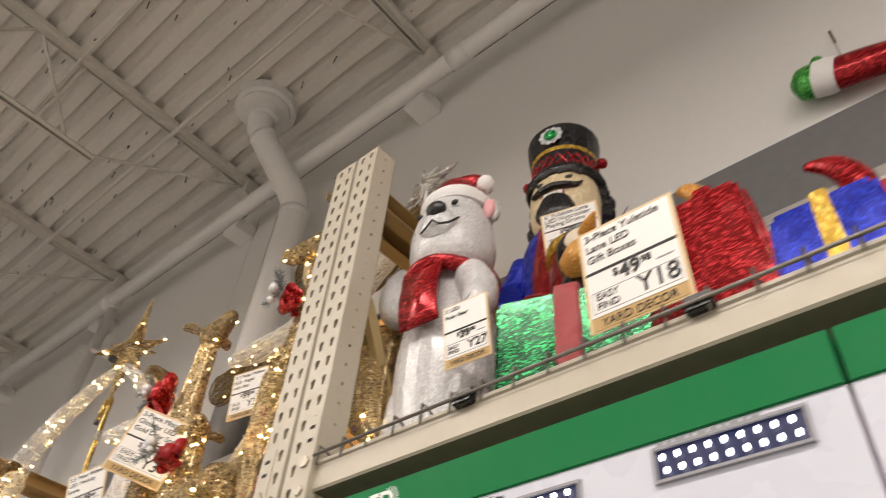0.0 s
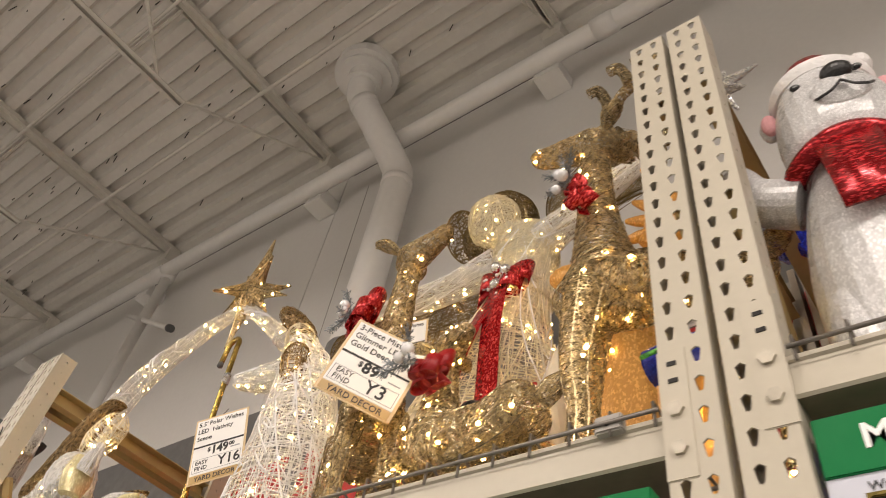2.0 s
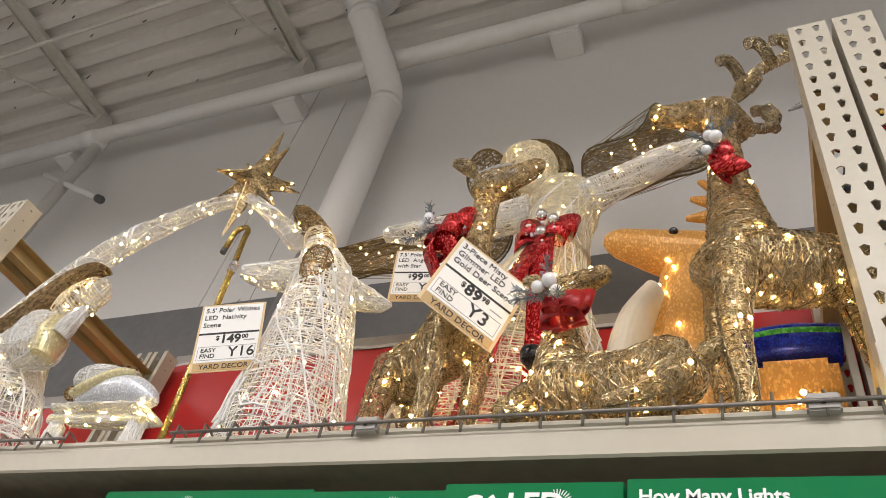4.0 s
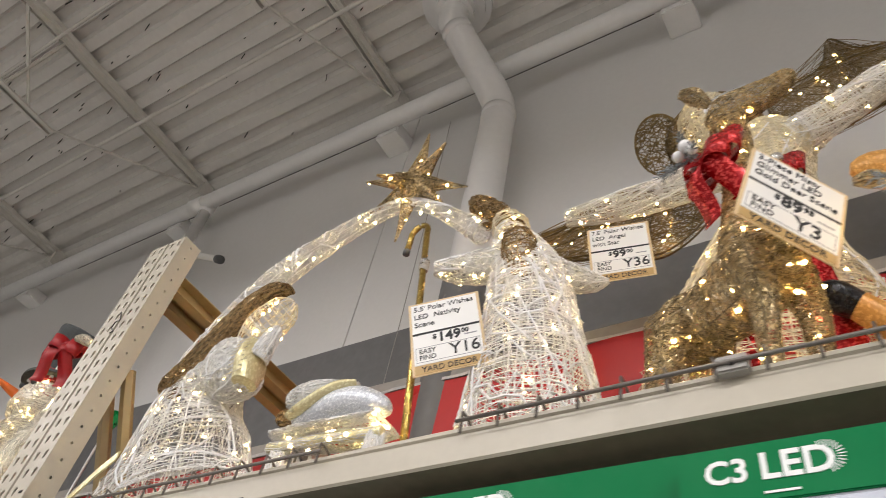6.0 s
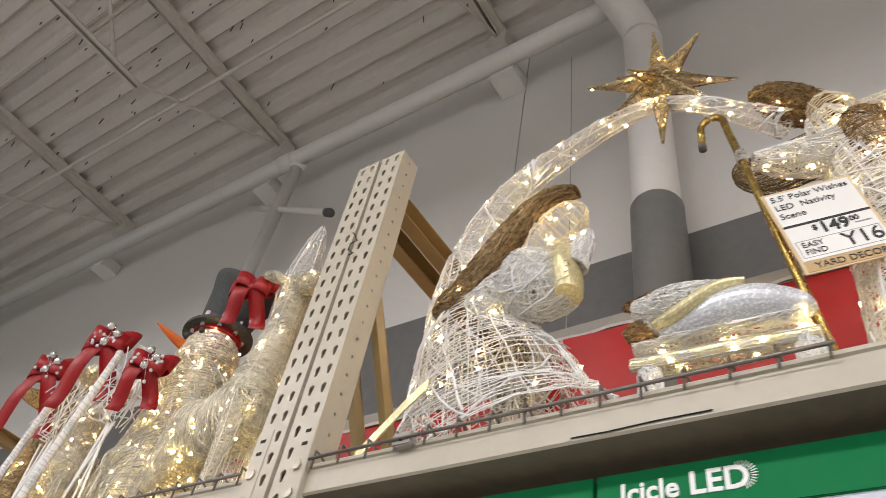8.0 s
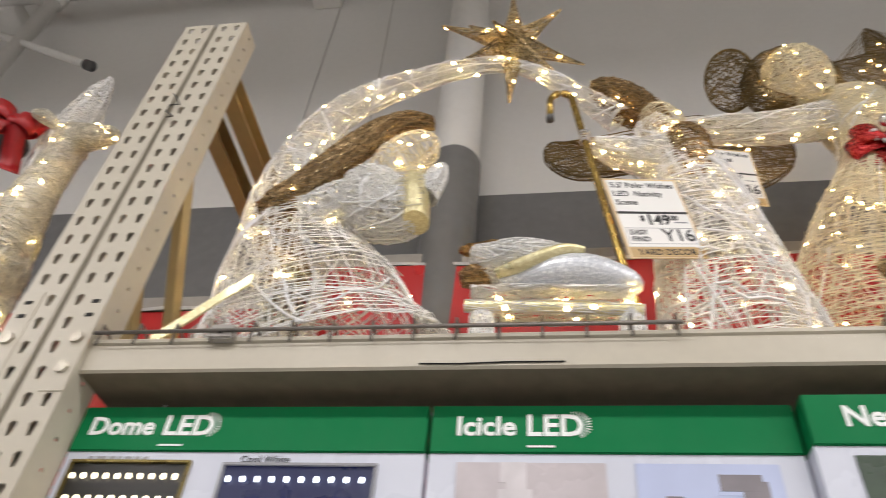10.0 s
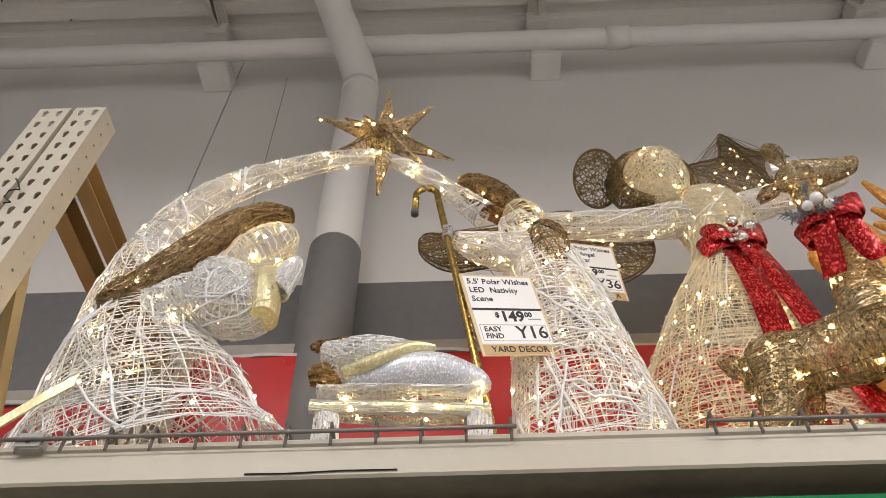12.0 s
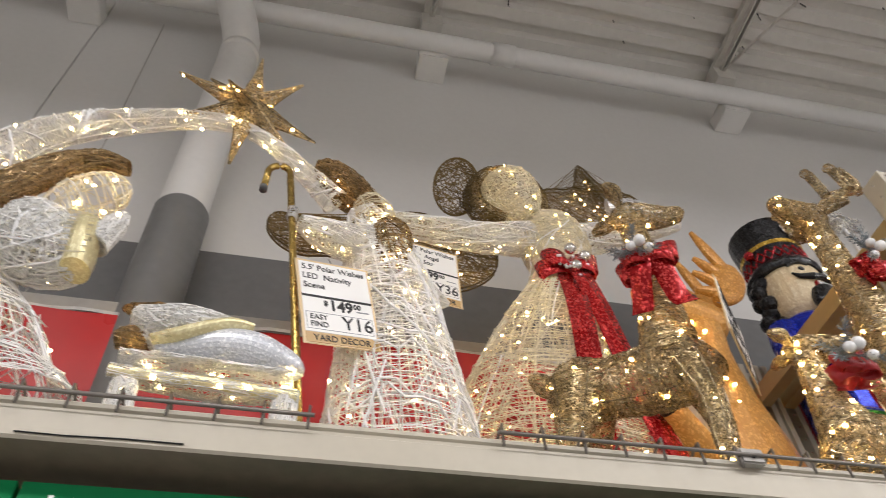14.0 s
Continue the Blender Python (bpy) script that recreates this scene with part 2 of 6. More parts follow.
def box_bm(x0, x1, y0, y1, z0, z1, bevel=0.0):
    bm = bmesh.new()
    bmesh.ops.create_cube(bm, size=1.0)
    for v in bm.verts:
        v.co = Vector(((x0 + x1) / 2 + v.co.x * (x1 - x0), (y0 + y1) / 2 + v.co.y * (y1 - y0), (z0 + z1) / 2 + v.co.z * (z1 - z0)))
    if bevel:
        bmesh.ops.bevel(bm, geom=list(bm.edges), offset=bevel, segments=2, affect="EDGES")
    return bm


class Geo:
    """Collects vertices, faces and material slots of one mesh."""

    def __init__(self):
        self.v, self.f, self.s = [], [], []

    def add(self, verts, faces, slot=0):
        n = len(self.v)
        self.v.extend([tuple(p) for p in verts])
        self.f.extend([tuple(i + n for i in f) for f in faces])
        self.s.extend([slot] * len(faces))

    def box(self, x0, x1, y0, y1, z0, z1, slot=0):
        v = [(x, y, z) for x in (x0, x1) for y in (y0, y1) for z in (z0, z1)]
        self.add(v, [(0, 1, 3, 2), (4, 6, 7, 5), (0, 4, 5, 1), (2, 3, 7, 6), (0, 2, 6, 4), (1, 5, 7, 3)], slot)

    def tube(self, pts, r, sides=3, slot=0, caps=False):
        p = np.asarray(pts, float)
        n = len(p)
        if n < 2:
            return
        t = np.empty_like(p)
        t[1:-1] = p[2:] - p[:-2]
        t[0], t[-1] = p[1] - p[0], p[-1] - p[-2]
        t /= np.linalg.norm(t, axis=1)[:, None] + 1e-9
        ref = np.where(np.abs(t[:, 2:3]) > 0.9, np.array([[1.0, 0, 0]]), np.array([[0, 0, 1.0]]))
        if sides > 5:
            ref = np.repeat(ref[:1], n, 0) if abs(t[0] @ ref[0]) < 0.95 else ref
        a = np.cross(t, ref)
        a /= np.linalg.norm(a, axis=1)[:, None] + 1e-9
        b = np.cross(t, a)
        rr = np.broadcast_to(np.asarray(r, float), (n,))
        ang = np.arange(sides) * 2 * np.pi / sides
        ring = p[:, None] + rr[:, None, None] * (a[:, None] * np.cos(ang)[None, :, None] + b[:, None] * np.sin(ang)[None, :, None])
        faces = [(i * sides + k, i * sides + (k + 1) % sides, (i + 1) * sides + (k + 1) % sides, (i + 1) * sides + k)
                 for i in range(n - 1) for k in range(sides)]
        if caps:
            faces += [tuple(range(sides))[::-1], tuple((n - 1) * sides + k for k in range(sides))]
        self.add(ring.reshape(-1, 3).tolist(), faces, slot)

    def ball(self, c, r, slot=0, n=6, m=4, scale=(1, 1, 1)):
        v, f = [], []
        for i in range(1, m):
            a = math.pi * i / m
            for k in range(n):
                b = 2 * math.pi * k / n
                v.append((c[0] + scale[0] * r * math.sin(a) * math.cos(b), c[1] + scale[1] * r * math.sin(a) * math.sin(b), c[2] + scale[2] * r * math.cos(a)))
        top, bot = len(v), len(v) + 1
        v += [(c[0], c[1], c[2] + r * scale[2]), (c[0], c[1], c[2] - r * scale[2])]
        for k in range(n):
            f += [(top, k, (k + 1) % n), (bot, (m - 2) * n + (k + 1) % n, (m - 2) * n + k)]
        for i in range(m - 2):
            for k in range(n):
                f.append((i * n + k, (i + 1) * n + k, (i + 1) * n + (k + 1) % n, i * n + (k + 1) % n))
        self.add(v, f, slot)

    def loft(self, L, sn=16, tn=20, slot=0, grow=1.0, caps=True):
        ss = np.linspace(0, 1, sn)
        v = [L.at(s, 2 * math.pi * k / tn, grow) for s in ss for k in range(tn)]
        f = [(i * tn + k, i * tn + (k + 1) % tn, (i + 1) * tn + (k + 1) % tn, (i + 1) * tn + k) for i in range(sn - 1) for k in range(tn)]
        if caps:
            f += [tuple(range(tn))[::-1], tuple((sn - 1) * tn + k for k in range(tn))]
        self.add(v, f, slot)

    def made(self, name, materials, parent=None, label="", smooth=False):
        return obj(name, self.v, self.f, materials, parent, label, smooth, self.s)


class Loft:
    """A limb: rings of x, y, z, radius across, radius along ref, strung on a smooth line."""

    def __init__(self, rings, ref=(0, 1, 0)):
        self.k = np.asarray(rings, float)
        self.ref = np.asarray(ref, float)
        n = len(self.k)
        d = np.linalg.norm(np.diff(self.k[:, :3], axis=0), axis=1)
        self.u = np.r_[0, np.cumsum(d)] / d.sum()
        self.len = d.sum()
        fine = np.linspace(0, 1, 81)
        self.c = np.empty((81, 5))
        for j, s in enumerate(fine):
            i = min(max(np.searchsorted(self.u, s) - 1, 0), n - 2)
            f = (s - self.u[i]) / (self.u[i + 1] - self.u[i])
            p0, p1, p2, p3 = self.k[max(i - 1, 0)], self.k[i], self.k[i + 1], self.k[min(i + 2, n - 1)]
            m1, m2 = (p2 - p0) * 0.5, (p3 - p1) * 0.5
            self.c[j] = (2 * f**3 - 3 * f**2 + 1) * p1 + (f**3 - 2 * f**2 + f) * m1 + (-2 * f**3 + 3 * f**2) * p2 + (f**3 - f**2) * m2
        self.c[:, 3:] = np.maximum(self.c[:, 3:], 0.002)
        t = np.gradient(self.c[:, :3], axis=0)
        t /= np.linalg.norm(t, axis=1)[:, None] + 1e-9
        a = np.cross(t, self.ref)
        a /= np.linalg.norm(a, axis=1)[:, None] + 1e-9
        b = np.cross(a, t)
        self.a, self.b = a, b

    def at(self, s, th, grow=1.0):
        q = min(max(s, 0.0), 1.0) * 80
        i = min(int(q), 79)
        f = q - i
        c = self.c[i] * (1 - f) + self.c[i + 1] * f
        a = self.a[i] * (1 - f) + self.a[i + 1] * f
        b = self.b[i] * (1 - f) + self.b[i + 1] * f
        return c[:3] + grow * (c[3] * math.cos(th) * a + c[4] * math.sin(th) * b)

    def moved(self, dx, dy, dz):
        self.c[:, :3] += np.array((dx, dy, dz))
        return self

    def mid(self, s):
        return self.c[int(min(max(s, 0), 1) * 80), :3]


def net(name, base, cell, thr, rough=0.35, metal=0.7, tone2=None):
    """A fine irregular web of thread: open between the strands."""
    m = mat(name, base, rough, metal, grain=0.5, scale=150, tone2=tone2)
    nt = m.node_tree
    b, o = nt.nodes["Principled BSDF"], nt.nodes["Material Output"]
    tc = nt.nodes.new("ShaderNodeTexCoord")
    v = nt.nodes.new("ShaderNodeTexVoronoi")
    v.feature = "DISTANCE_TO_EDGE"
    v.inputs["Scale"].default_value = cell
    nt.links.new(tc.outputs["Object"], v.inputs["Vector"])
    k = nt.nodes.new("ShaderNodeMath")
    k.operation = "LESS_THAN"
    k.inputs[1].default_value = thr
    nt.links.new(v.outputs["Distance"], k.inputs[0])
    t = nt.nodes.new("ShaderNodeBsdfTransparent")
    x = nt.nodes.new("ShaderNodeMixShader")
    nt.links.new(k.outputs[0], x.inputs[0])
    nt.links.new(t.outputs[0], x.inputs[1])
    nt.links.new(b.outputs[0], x.inputs[2])
    nt.links.new(x.outputs[0], o.inputs["Surface"])
    return m


M_GOLDNET = net("gold_web", (0.56, 0.43, 0.22), 100, 0.06, tone2=(0.22, 0.16, 0.07))
M_BRONZENET = net("bronze_web", (0.34, 0.225, 0.095), 105, 0.085, tone2=(0.08, 0.045, 0.02))
M_WHITENET = net("white_web", (0.84, 0.84, 0.85), 85, 0.05, 0.5, 0.0)
M_IVORYNET = net("ivory_web", (0.80, 0.75, 0.60), 95, 0.085, 0.5, 0.0)
M_WINGNET = net("dark_gold_web", (0.32, 0.23, 0.11), 75, 0.10)
M_CHAMPNET = net("champagne_web", (0.78, 0.74, 0.62), 100, 0.08, 0.4, 0.1)

RNG = random.Random(7)


def wind(g, L, pitch, r, slot, jit=0.8, step=0.03, grow=1.0, sides=3):
    """Thread wound round the limb from end to end."""
    s, th, pts = 0.0, RNG.random() * 6.28, []
    drift = 0.0
    while s < 1:
        rad = max(np.linalg.norm(L.at(s, th) - L.mid(s)), 0.008)
        dth = min(step / rad, 0.9)
        th += dth
        drift = drift * 0.9 + RNG.gauss(0, jit) * 0.3
        s += pitch / L.len * dth / 6.28 * (1 + drift)
        s = max(s, 0.0)
        pts.append(L.at(s + RNG.gauss(0, jit) * pitch * 0.25 / L.len, th, grow * (1 + RNG.gauss(0, 0.012))))
    g.tube(pts, r, sides, slot)


def criss(g, L, count, r, slot, span=(0.15, 0.5), turn=1.2, grow=1.0, n=9, sides=3):
    """Loose threads laid at a slant over the limb."""
    for _ in range(count):
        s0, th0 = RNG.random(), RNG.random() * 6.28
        ds, dt = RNG.uniform(*span) * RNG.choice((-1, 1)), RNG.uniform(-turn, turn)
        pts = []
        for k in range(n):
            s = s0 + ds * k / (n - 1)
            if 0 <= s <= 1:
                pts.append(L.at(s, th0 + dt * k / (n - 1), grow * (1 + RNG.gauss(0, 0.012))))
        g.tube(pts, r, sides, slot)


def ribs(g, L, count, r, slot, n=14, grow=0.99):
    """Frame wires along the limb."""
    for k in range(count):
        th = 6.28 * k / count + 0.3
        g.tube([L.at(s, th, grow) for s in np.linspace(0, 1, n)], r, 4, slot)


def hoops(g, L, count, r, slot, n=18, grow=0.99):
    for s in np.linspace(0.02, 0.98, count):
        g.tube([L.at(s, 6.2832 * k / n, grow) for k in range(n + 1)], r, 4, slot)


def bulbs(g, L, count, r, slot, grow=1.0):
    for _ in range(count):
        p = L.at(RNG.random(), RNG.random() * 6.28, grow * RNG.uniform(0.9, 1.04))
        g.ball(p, r, slot, 5, 4)


def fuzz(g, L, count, length, r, slot, grow=1.0):
    """Short tangled ends that make a shaggy weave."""
    for _ in range(count):
        s, th = RNG.random(), RNG.random() * 6.28
        p = Vector(L.at(s, th, grow * RNG.uniform(0.94, 1.05)))
        pts = [p]
        for _k in range(3):
            s += RNG.gauss(0, length / L.len * 0.6)
            th += RNG.gauss(0, 0.5)
            pts.append(Vector(L.at(min(max(s, 0), 1), th, grow * RNG.uniform(0.94, 1.06))))
        g.tube(pts, r, 3, slot)


# ---- structure ----
XL, XR, YB, YW, ZC = -11.0, 5.0, -9.0, 2.3, 6.22
floor = tagged(part("floor", box_bm(XL, XR, YB, YW, -0.2, 0.0), M_FLOOR, None), "sealed grey concrete store floor", "floor", kind="structure")
g = Geo()
joint = -3.97
g.box(XL, joint - 0.004, YW, YW + 0.2, 0, 6.9)
g.box(joint + 0.004, XR, YW, YW + 0.2, 0, 6.9)
g.box(joint - 0.004, joint + 0.004, YW + 0.012, YW + 0.2, 0, 6.9)
tagged(g.made("wall_north", M_WALL), "off-white painted concrete store wall with a panel joint", "wall", kind="structure")
tagged(part("wall_band", box_bm(XL, XR, YW - 0.004, YW, 0, 3.71), M_BAND, None), "dark grey painted lower wall band", "wall", kind="structure")
tagged(part("wall_south", box_bm(XL, XR, YB - 0.2, YB, 0, 6.9), M_WALL, None), "off-white painted store wall", "wall", kind="structure")
tagged(part("wall_west", box_bm(XL - 0.2, XL, YB - 0.2, YW + 0.2, 0, 6.9), M_WALL, None), "off-white painted store wall", "wall", kind="structure")
tagged(part("wall_east", box_bm(XR, XR + 0.2, YB - 0.2, YW + 0.2, 0, 6.9), M_WALL, None), "off-white painted store wall", "wall", kind="structure")

# ribbed roof deck, ribs along the aisle
g = Geo()
pitch = 0.19
prof = []
y = YB
while y < YW + 0.02:
    prof += [(y, ZC), (y + 0.085, ZC), (y + 0.105, ZC + 0.055), (y + 0.17, ZC + 0.055)]
    y += pitch
v, f = [], []
for (yy, zz) in prof:
    v += [(XL, yy, zz), (XR, yy, zz)]
for i in range(len(prof) - 1):
    f.append((2 * i, 2 * i + 1, 2 * i + 3, 2 * i + 2))
g.add(v, f, 0)
g.box(XL, XR, YB, YW + 0.2, ZC + 0.09, ZC + 0.2, 0)
rs = random.Random(3)
for _ in range(420):
    px, py = rs.uniform(-9, 1.5), rs.uniform(-3.5, 2.1)
    g.tube([(px, py, ZC + 0.05), (px + rs.uniform(-.012, .012), py + rs.uniform(-.012, .012), ZC - rs.uniform(0.015, 0.05))], 0.004, 4, 1)
tagged(g.made("ceiling", [M_DECK, M_DARK]), "white painted ribbed steel roof deck with screw tips", "ceiling", kind="structure")


def joist(x):
    t = thing("roof_joist", x, YW, 6.12, "white painted open-web steel roof joist", "roof joist", "roof joists", "structure")
    bm = bmesh.new()
    for dx in (-0.055, 0.012):
        for b in (box_bm(dx, dx + 0.043, YB - YW + 0.1, -0.05, 0.05, 0.097), box_bm(dx if dx > 0 else dx + 0.037, (dx if dx > 0 else dx + 0.037) + 0.006, YB - YW + 0.1, -0.05, 0.0, 0.05)):
            me = bpy.data.meshes.new("tmp")
            b.to_mesh(me)
            b.free()
            bm.from_mesh(me)
            bpy.data.meshes.remove(me)
    part("top_chord", bm, M_STEEL, t)
    g = Geo()
    for dx in (-0.045, 0.012):
        g.box(dx, dx + 0.033, YB - YW + 0.1, 0.99 - YW, -0.74, -0.734)
        q = dx if dx > 0 else dx + 0.028
        g.box(q, q + 0.005, YB - YW + 0.1, 0.99 - YW, -0.74, -0.70)
    g.made("bottom_chord", M_STEEL, t)
    g = Geo()
    g.tube([(0, 0.95 - YW, -0.72), (0, -0.12, 0.03)], 0.011, 6)
    yy, up = 0.78 - YW, False
    while yy > YB - YW + 0.6:
        a = (0, yy, -0.72 if not up else 0.05)
        yy -= 0.55 if not up else 0.55
        up = not up
        b = (0, yy, -0.72 if not up else 0.05)
        g.tube([a, b], 0.014, 6)
    g.tube([(0, 0.55 - YW, -0.72), (0, 0.62 - YW, 0.03)], 0.016, 6)
    g.made("web", M_STEEL, t)
    part("seat", box_bm(-0.07, 0.07, -0.16, 0.0, -0.1, 0.05), M_STEEL, t)
    return t


j0 = joist(-8.42)
for x in (-6.28, -4.16, -2.02, 0.12, 2.26):
    copy_thing(j0, pose(x, YW, 6.12))

for k, (yy, zz, r) in enumerate(((1.38, 5.99, 0.016), (0.55, 6.05, 0.013), (-0.75, 6.05, 0.013), (-2.2, 6.05, 0.016))):
    g = Geo()
    g.tube([(XL, yy, zz), (XR, yy, zz)], r, 8)
    tagged(g.made("ceiling_conduit", M_STEEL, smooth=True), "thin white painted conduit hung under the roof deck", "conduit", "ceiling conduits", "structure")


def round_pipe(name, pts, r, material, parent=None, label="", sides=24):
    g = Geo()
    g.tube(pts, r, sides, caps=True)
    return g.made(name, material, parent, label, smooth=True)


# long pipe along the head of the wall
t = thing("wall_pipe", -3, 2.08, 5.60, "long white painted pipe along the top of the wall", "pipe", kind="structure")
round_pipe("pipe_run", [(XL + 3, 0, 0), (XR + 3, 0, 0)], 0.062, M_PIPE, t)
for x in (-5.9, -1.6, 2.5):
    round_pipe("coupling", [(x + 3 - 0.07, 0, 0), (x + 3 + 0.07, 0, 0)], 0.070, M_PIPE, t)
for x in (-8.3, -6.2, -4.05, -2.03, 0.0, 2.1):
    tagged(part("bearing_block", box_bm(x - 0.09, x + 0.09, 2.12, YW, 5.50, 5.62, 0.006), M_WALL, None), "off-white block under the wall pipe", "bearing block", "bearing blocks", "structure")
# solid dark strips draw the shadow line of the gap at the wall head
for xa, xb in ((-8.0, -6.35), (-6.05, -4.2), (-3.9, -2.2), (-1.86, -1.38), (-1.34, -0.12), (0.12, 1.95)):
    tagged(part("wall_gap_shade", box_bm(xa, xb, YW - 0.006, YW, 5.925, 5.947), M_DARK, None), "dark strip painted for the shadow line of the gap at the wall head", "wall joint", "wall joints", "structure")
# branch pipe with a cross bar on the wall further on
t = thing("riser_pipe", -5.83, 2.12, 0, "white painted riser pipe with a cross arm on the wall", "pipe", kind="structure")
round_pipe("pipe_run", [(0, 0, 0.0), (0, 0, 5.62)], 0.045, M_PIPE, t)
round_pipe("tee", [(0, 0, 5.52), (0, 0, 5.68)], 0.06, M_PIPE, t)
round_pipe("cross_arm", [(-0.36, 0.0, 5.26), (0.60, -0.02, 4.71)], 0.022, M_PIPE, t)
round_pipe("arm_tip", [(0.595, -0.02, 4.713), (0.64, -0.02, 4.687)], 0.03, M_CORD, t, "dark rubber arm tip")

# roof drain leader: bowl on the deck, offset, and down the wall through a grey sleeve
t = thing("drain_leader", -3.12, 2.12, 0, "white painted roof drain pipe with a dark grey lower sleeve", "drain pipe", kind="structure")
pts = [(-0.25, -0.37, 6.19), (-0.25, -0.37, 5.98), (-0.243, -0.355, 5.89), (-0.215, -0.31, 5.80)]
pts += [(-0.035, -0.07, 5.32), (-0.008, -0.02, 5.22), (0, 0, 5.10), (0, 0, 4.8), (0, 0, 0.0)]
P = [Vector(p) for p in pts]
round_pipe("pipe_run", P, 0.100, M_PIPE, t, sides=28)
g = Geo()
for i, (a, b, r) in enumerate((((-0.25, -0.37, 6.23), (-0.25, -0.37, 6.14), 0.24), ((-0.25, -0.37, 6.14), (-0.25, -0.37, 6.11), 0.20), ((-0.25, -0.37, 6.11), (-0.25, -0.37, 6.01), 0.13))):
    g.tube([a, b], r, 28, caps=True)
g.made("drain_bowl", M_PIPE, t, "round white drain bowl", smooth=False)
for (a, b) in (((-0.225, -0.325, 5.83), (-0.205, -0.295, 5.775)), ((0, 0, 5.12), (0, 0, 5.06))):
    round_pipe("coupling", [a, b], 0.105, M_PIPE, t)
g = Geo()
g.tube([(0, 0, 0.0), (0, 0, 3.71)], 0.108, 28)
g.tube([(0, 0, 3.71), (0, 0, 3.725)], [0.108, 0.101], 28)
g.made("sleeve", M_SLEEVE, t, "dark grey pipe sleeve", smooth=True)
g = Geo()
g.tube([(-3.63, 2.27, 5.6), (-3.60, 2.26, 4.6), (-3.585, 2.26, 3.7), (-3.585, 2.26, 2.4)], 0.0025, 5)
tagged(g.made("wall_cord", M_RAIL, smooth=True), "thin grey cord running down the wall", "cord", kind="structure")

# red banners and rails behind the shelf; the one past the uprights hangs lower
for xa, xb, zt in ((-6.2, -3.63, 2.885), (-3.60, 1.7, 3.06)):
    g = Geo()
    xs = np.linspace(xa, xb, int((xb - xa) * 20))
    top = [zt + 0.003 * math.sin(x * 9) + 0.002 * math.sin(x * 23) for x in xs]
    v = [(x, 2.03 + 0.006 * math.sin(x * 5 + zf * 3) + 0.003 * math.sin(x * 17 + zf), 2.12 + (tz - 2.12) * zf) for zf in (0, 0.25, 0.5, 0.75, 1.0) for x, tz in zip(xs, top)]
    n = len(xs)
    f = [(r * n + i, r * n + i + 1, (r + 1) * n + i + 1, (r + 1) * n + i) for r in range(4) for i in range(n - 1)]
    g.add(v, f, 0)
    v = [(x, 2.025 + 0.004 * math.sin(x * 31), tz + o) for o in (0, 0.014) for x, tz in zip(xs, top)]
    g.add(v, [(i, i + 1, n + i + 1, n + i) for i in range(n - 1)], 1)
    tagged(g.made("red_banner", [M_RED, M_EDGE], smooth=True), "glossy red plastic banner hung along the back of the shelf", "banner", "red banners")
    tagged(part("banner_rail", box_bm(xa, xb, 2.04, 2.08, zt + 0.015, zt + 0.075, 0.004), M_RAIL, None), "grey steel rail above the red banner", "rail", kind="structure")


# ---- pallet racking ----
def perforated(g, w, z0, z1, cols, pitch, hole, place, slot=0, depth=0.003):
    """A plate w wide with a hole per cell; hole is a loop of (u, v) about the cell's middle; place maps (u, z, inset) to a point."""
    n = len(hole)
    edges = [-w / 2] + [(cols[i] + cols[i + 1]) / 2 for i in range(len(cols) - 1)] + [w / 2]
    rows = int(round((z1 - z0) / pitch))
    for r in range(rows):
        zc = z0 + (r + 0.5) * pitch
        for c, u0 in enumerate(cols):
            a, b = edges[c], edges[c + 1]
            lo, hi = zc - pitch / 2, zc + pitch / 2
            outer = [(a, lo), ((a + b) / 2, lo), (b, lo), (b, zc), (b, hi), ((a + b) / 2, hi), (a, hi), (a, zc)]
            inner = [(u0 + du, zc + dz) for du, dz in hole]
            v = [place(u, z, 0) for u, z in outer] + [place(u, z, 0) for u, z in inner] + [place(u, z, depth) for u, z in inner]
            f = [(k, (k + 1) % 8, 8 + (k + 1) % 8, 8 + k) for k in range(8)] + [(8 + k, 8 + (k + 1) % 8, 16 + (k + 1) % 8, 16 + k) for k in range(8)]
            g.add(v, f, slot)


TEAR = [(-0.0035, -0.013), (0, -0.0145), (0.0035, -0.013), (0.0065, 0.002), (0.0075, 0.008), (0, 0.0135), (-0.0075, 0.008), (-0.0065, 0.002)]
DOT = [(0.004 * math.cos(a), 0.0045 * math.sin(a)) for a in [math.radians(-135 + 45 * k) for k in range(8)]]
CW, CD, CTOP = 0.078, 0.072, 3.05


def column_mesh():
    g = Geo()
    perforated(g, CW, 0.0, CTOP, (-0.0175, 0.0175), 0.0508, TEAR, lambda u, z, d: (u, d, z))
    for sx in (-1, 1):
        perforated(g, CD, 0.0, CTOP, (0.0,), 0.0508, DOT, lambda u, z, d, sx=sx: (sx * (CW / 2 - d), CD / 2 + u, z))
    for sx in (-1, 1):
        x0, x1 = sorted((sx * CW / 2, sx * (CW / 2 - 0.02)))
        g.box(x0, x1, CD - 0.002, CD, 0, CTOP)
    me = bpy.data.meshes.new("column")
    me.from_pydata(g.v, [], g.f)
    me.materials.append(M_CREAM)
    return me


COLUMN = column_mesh()


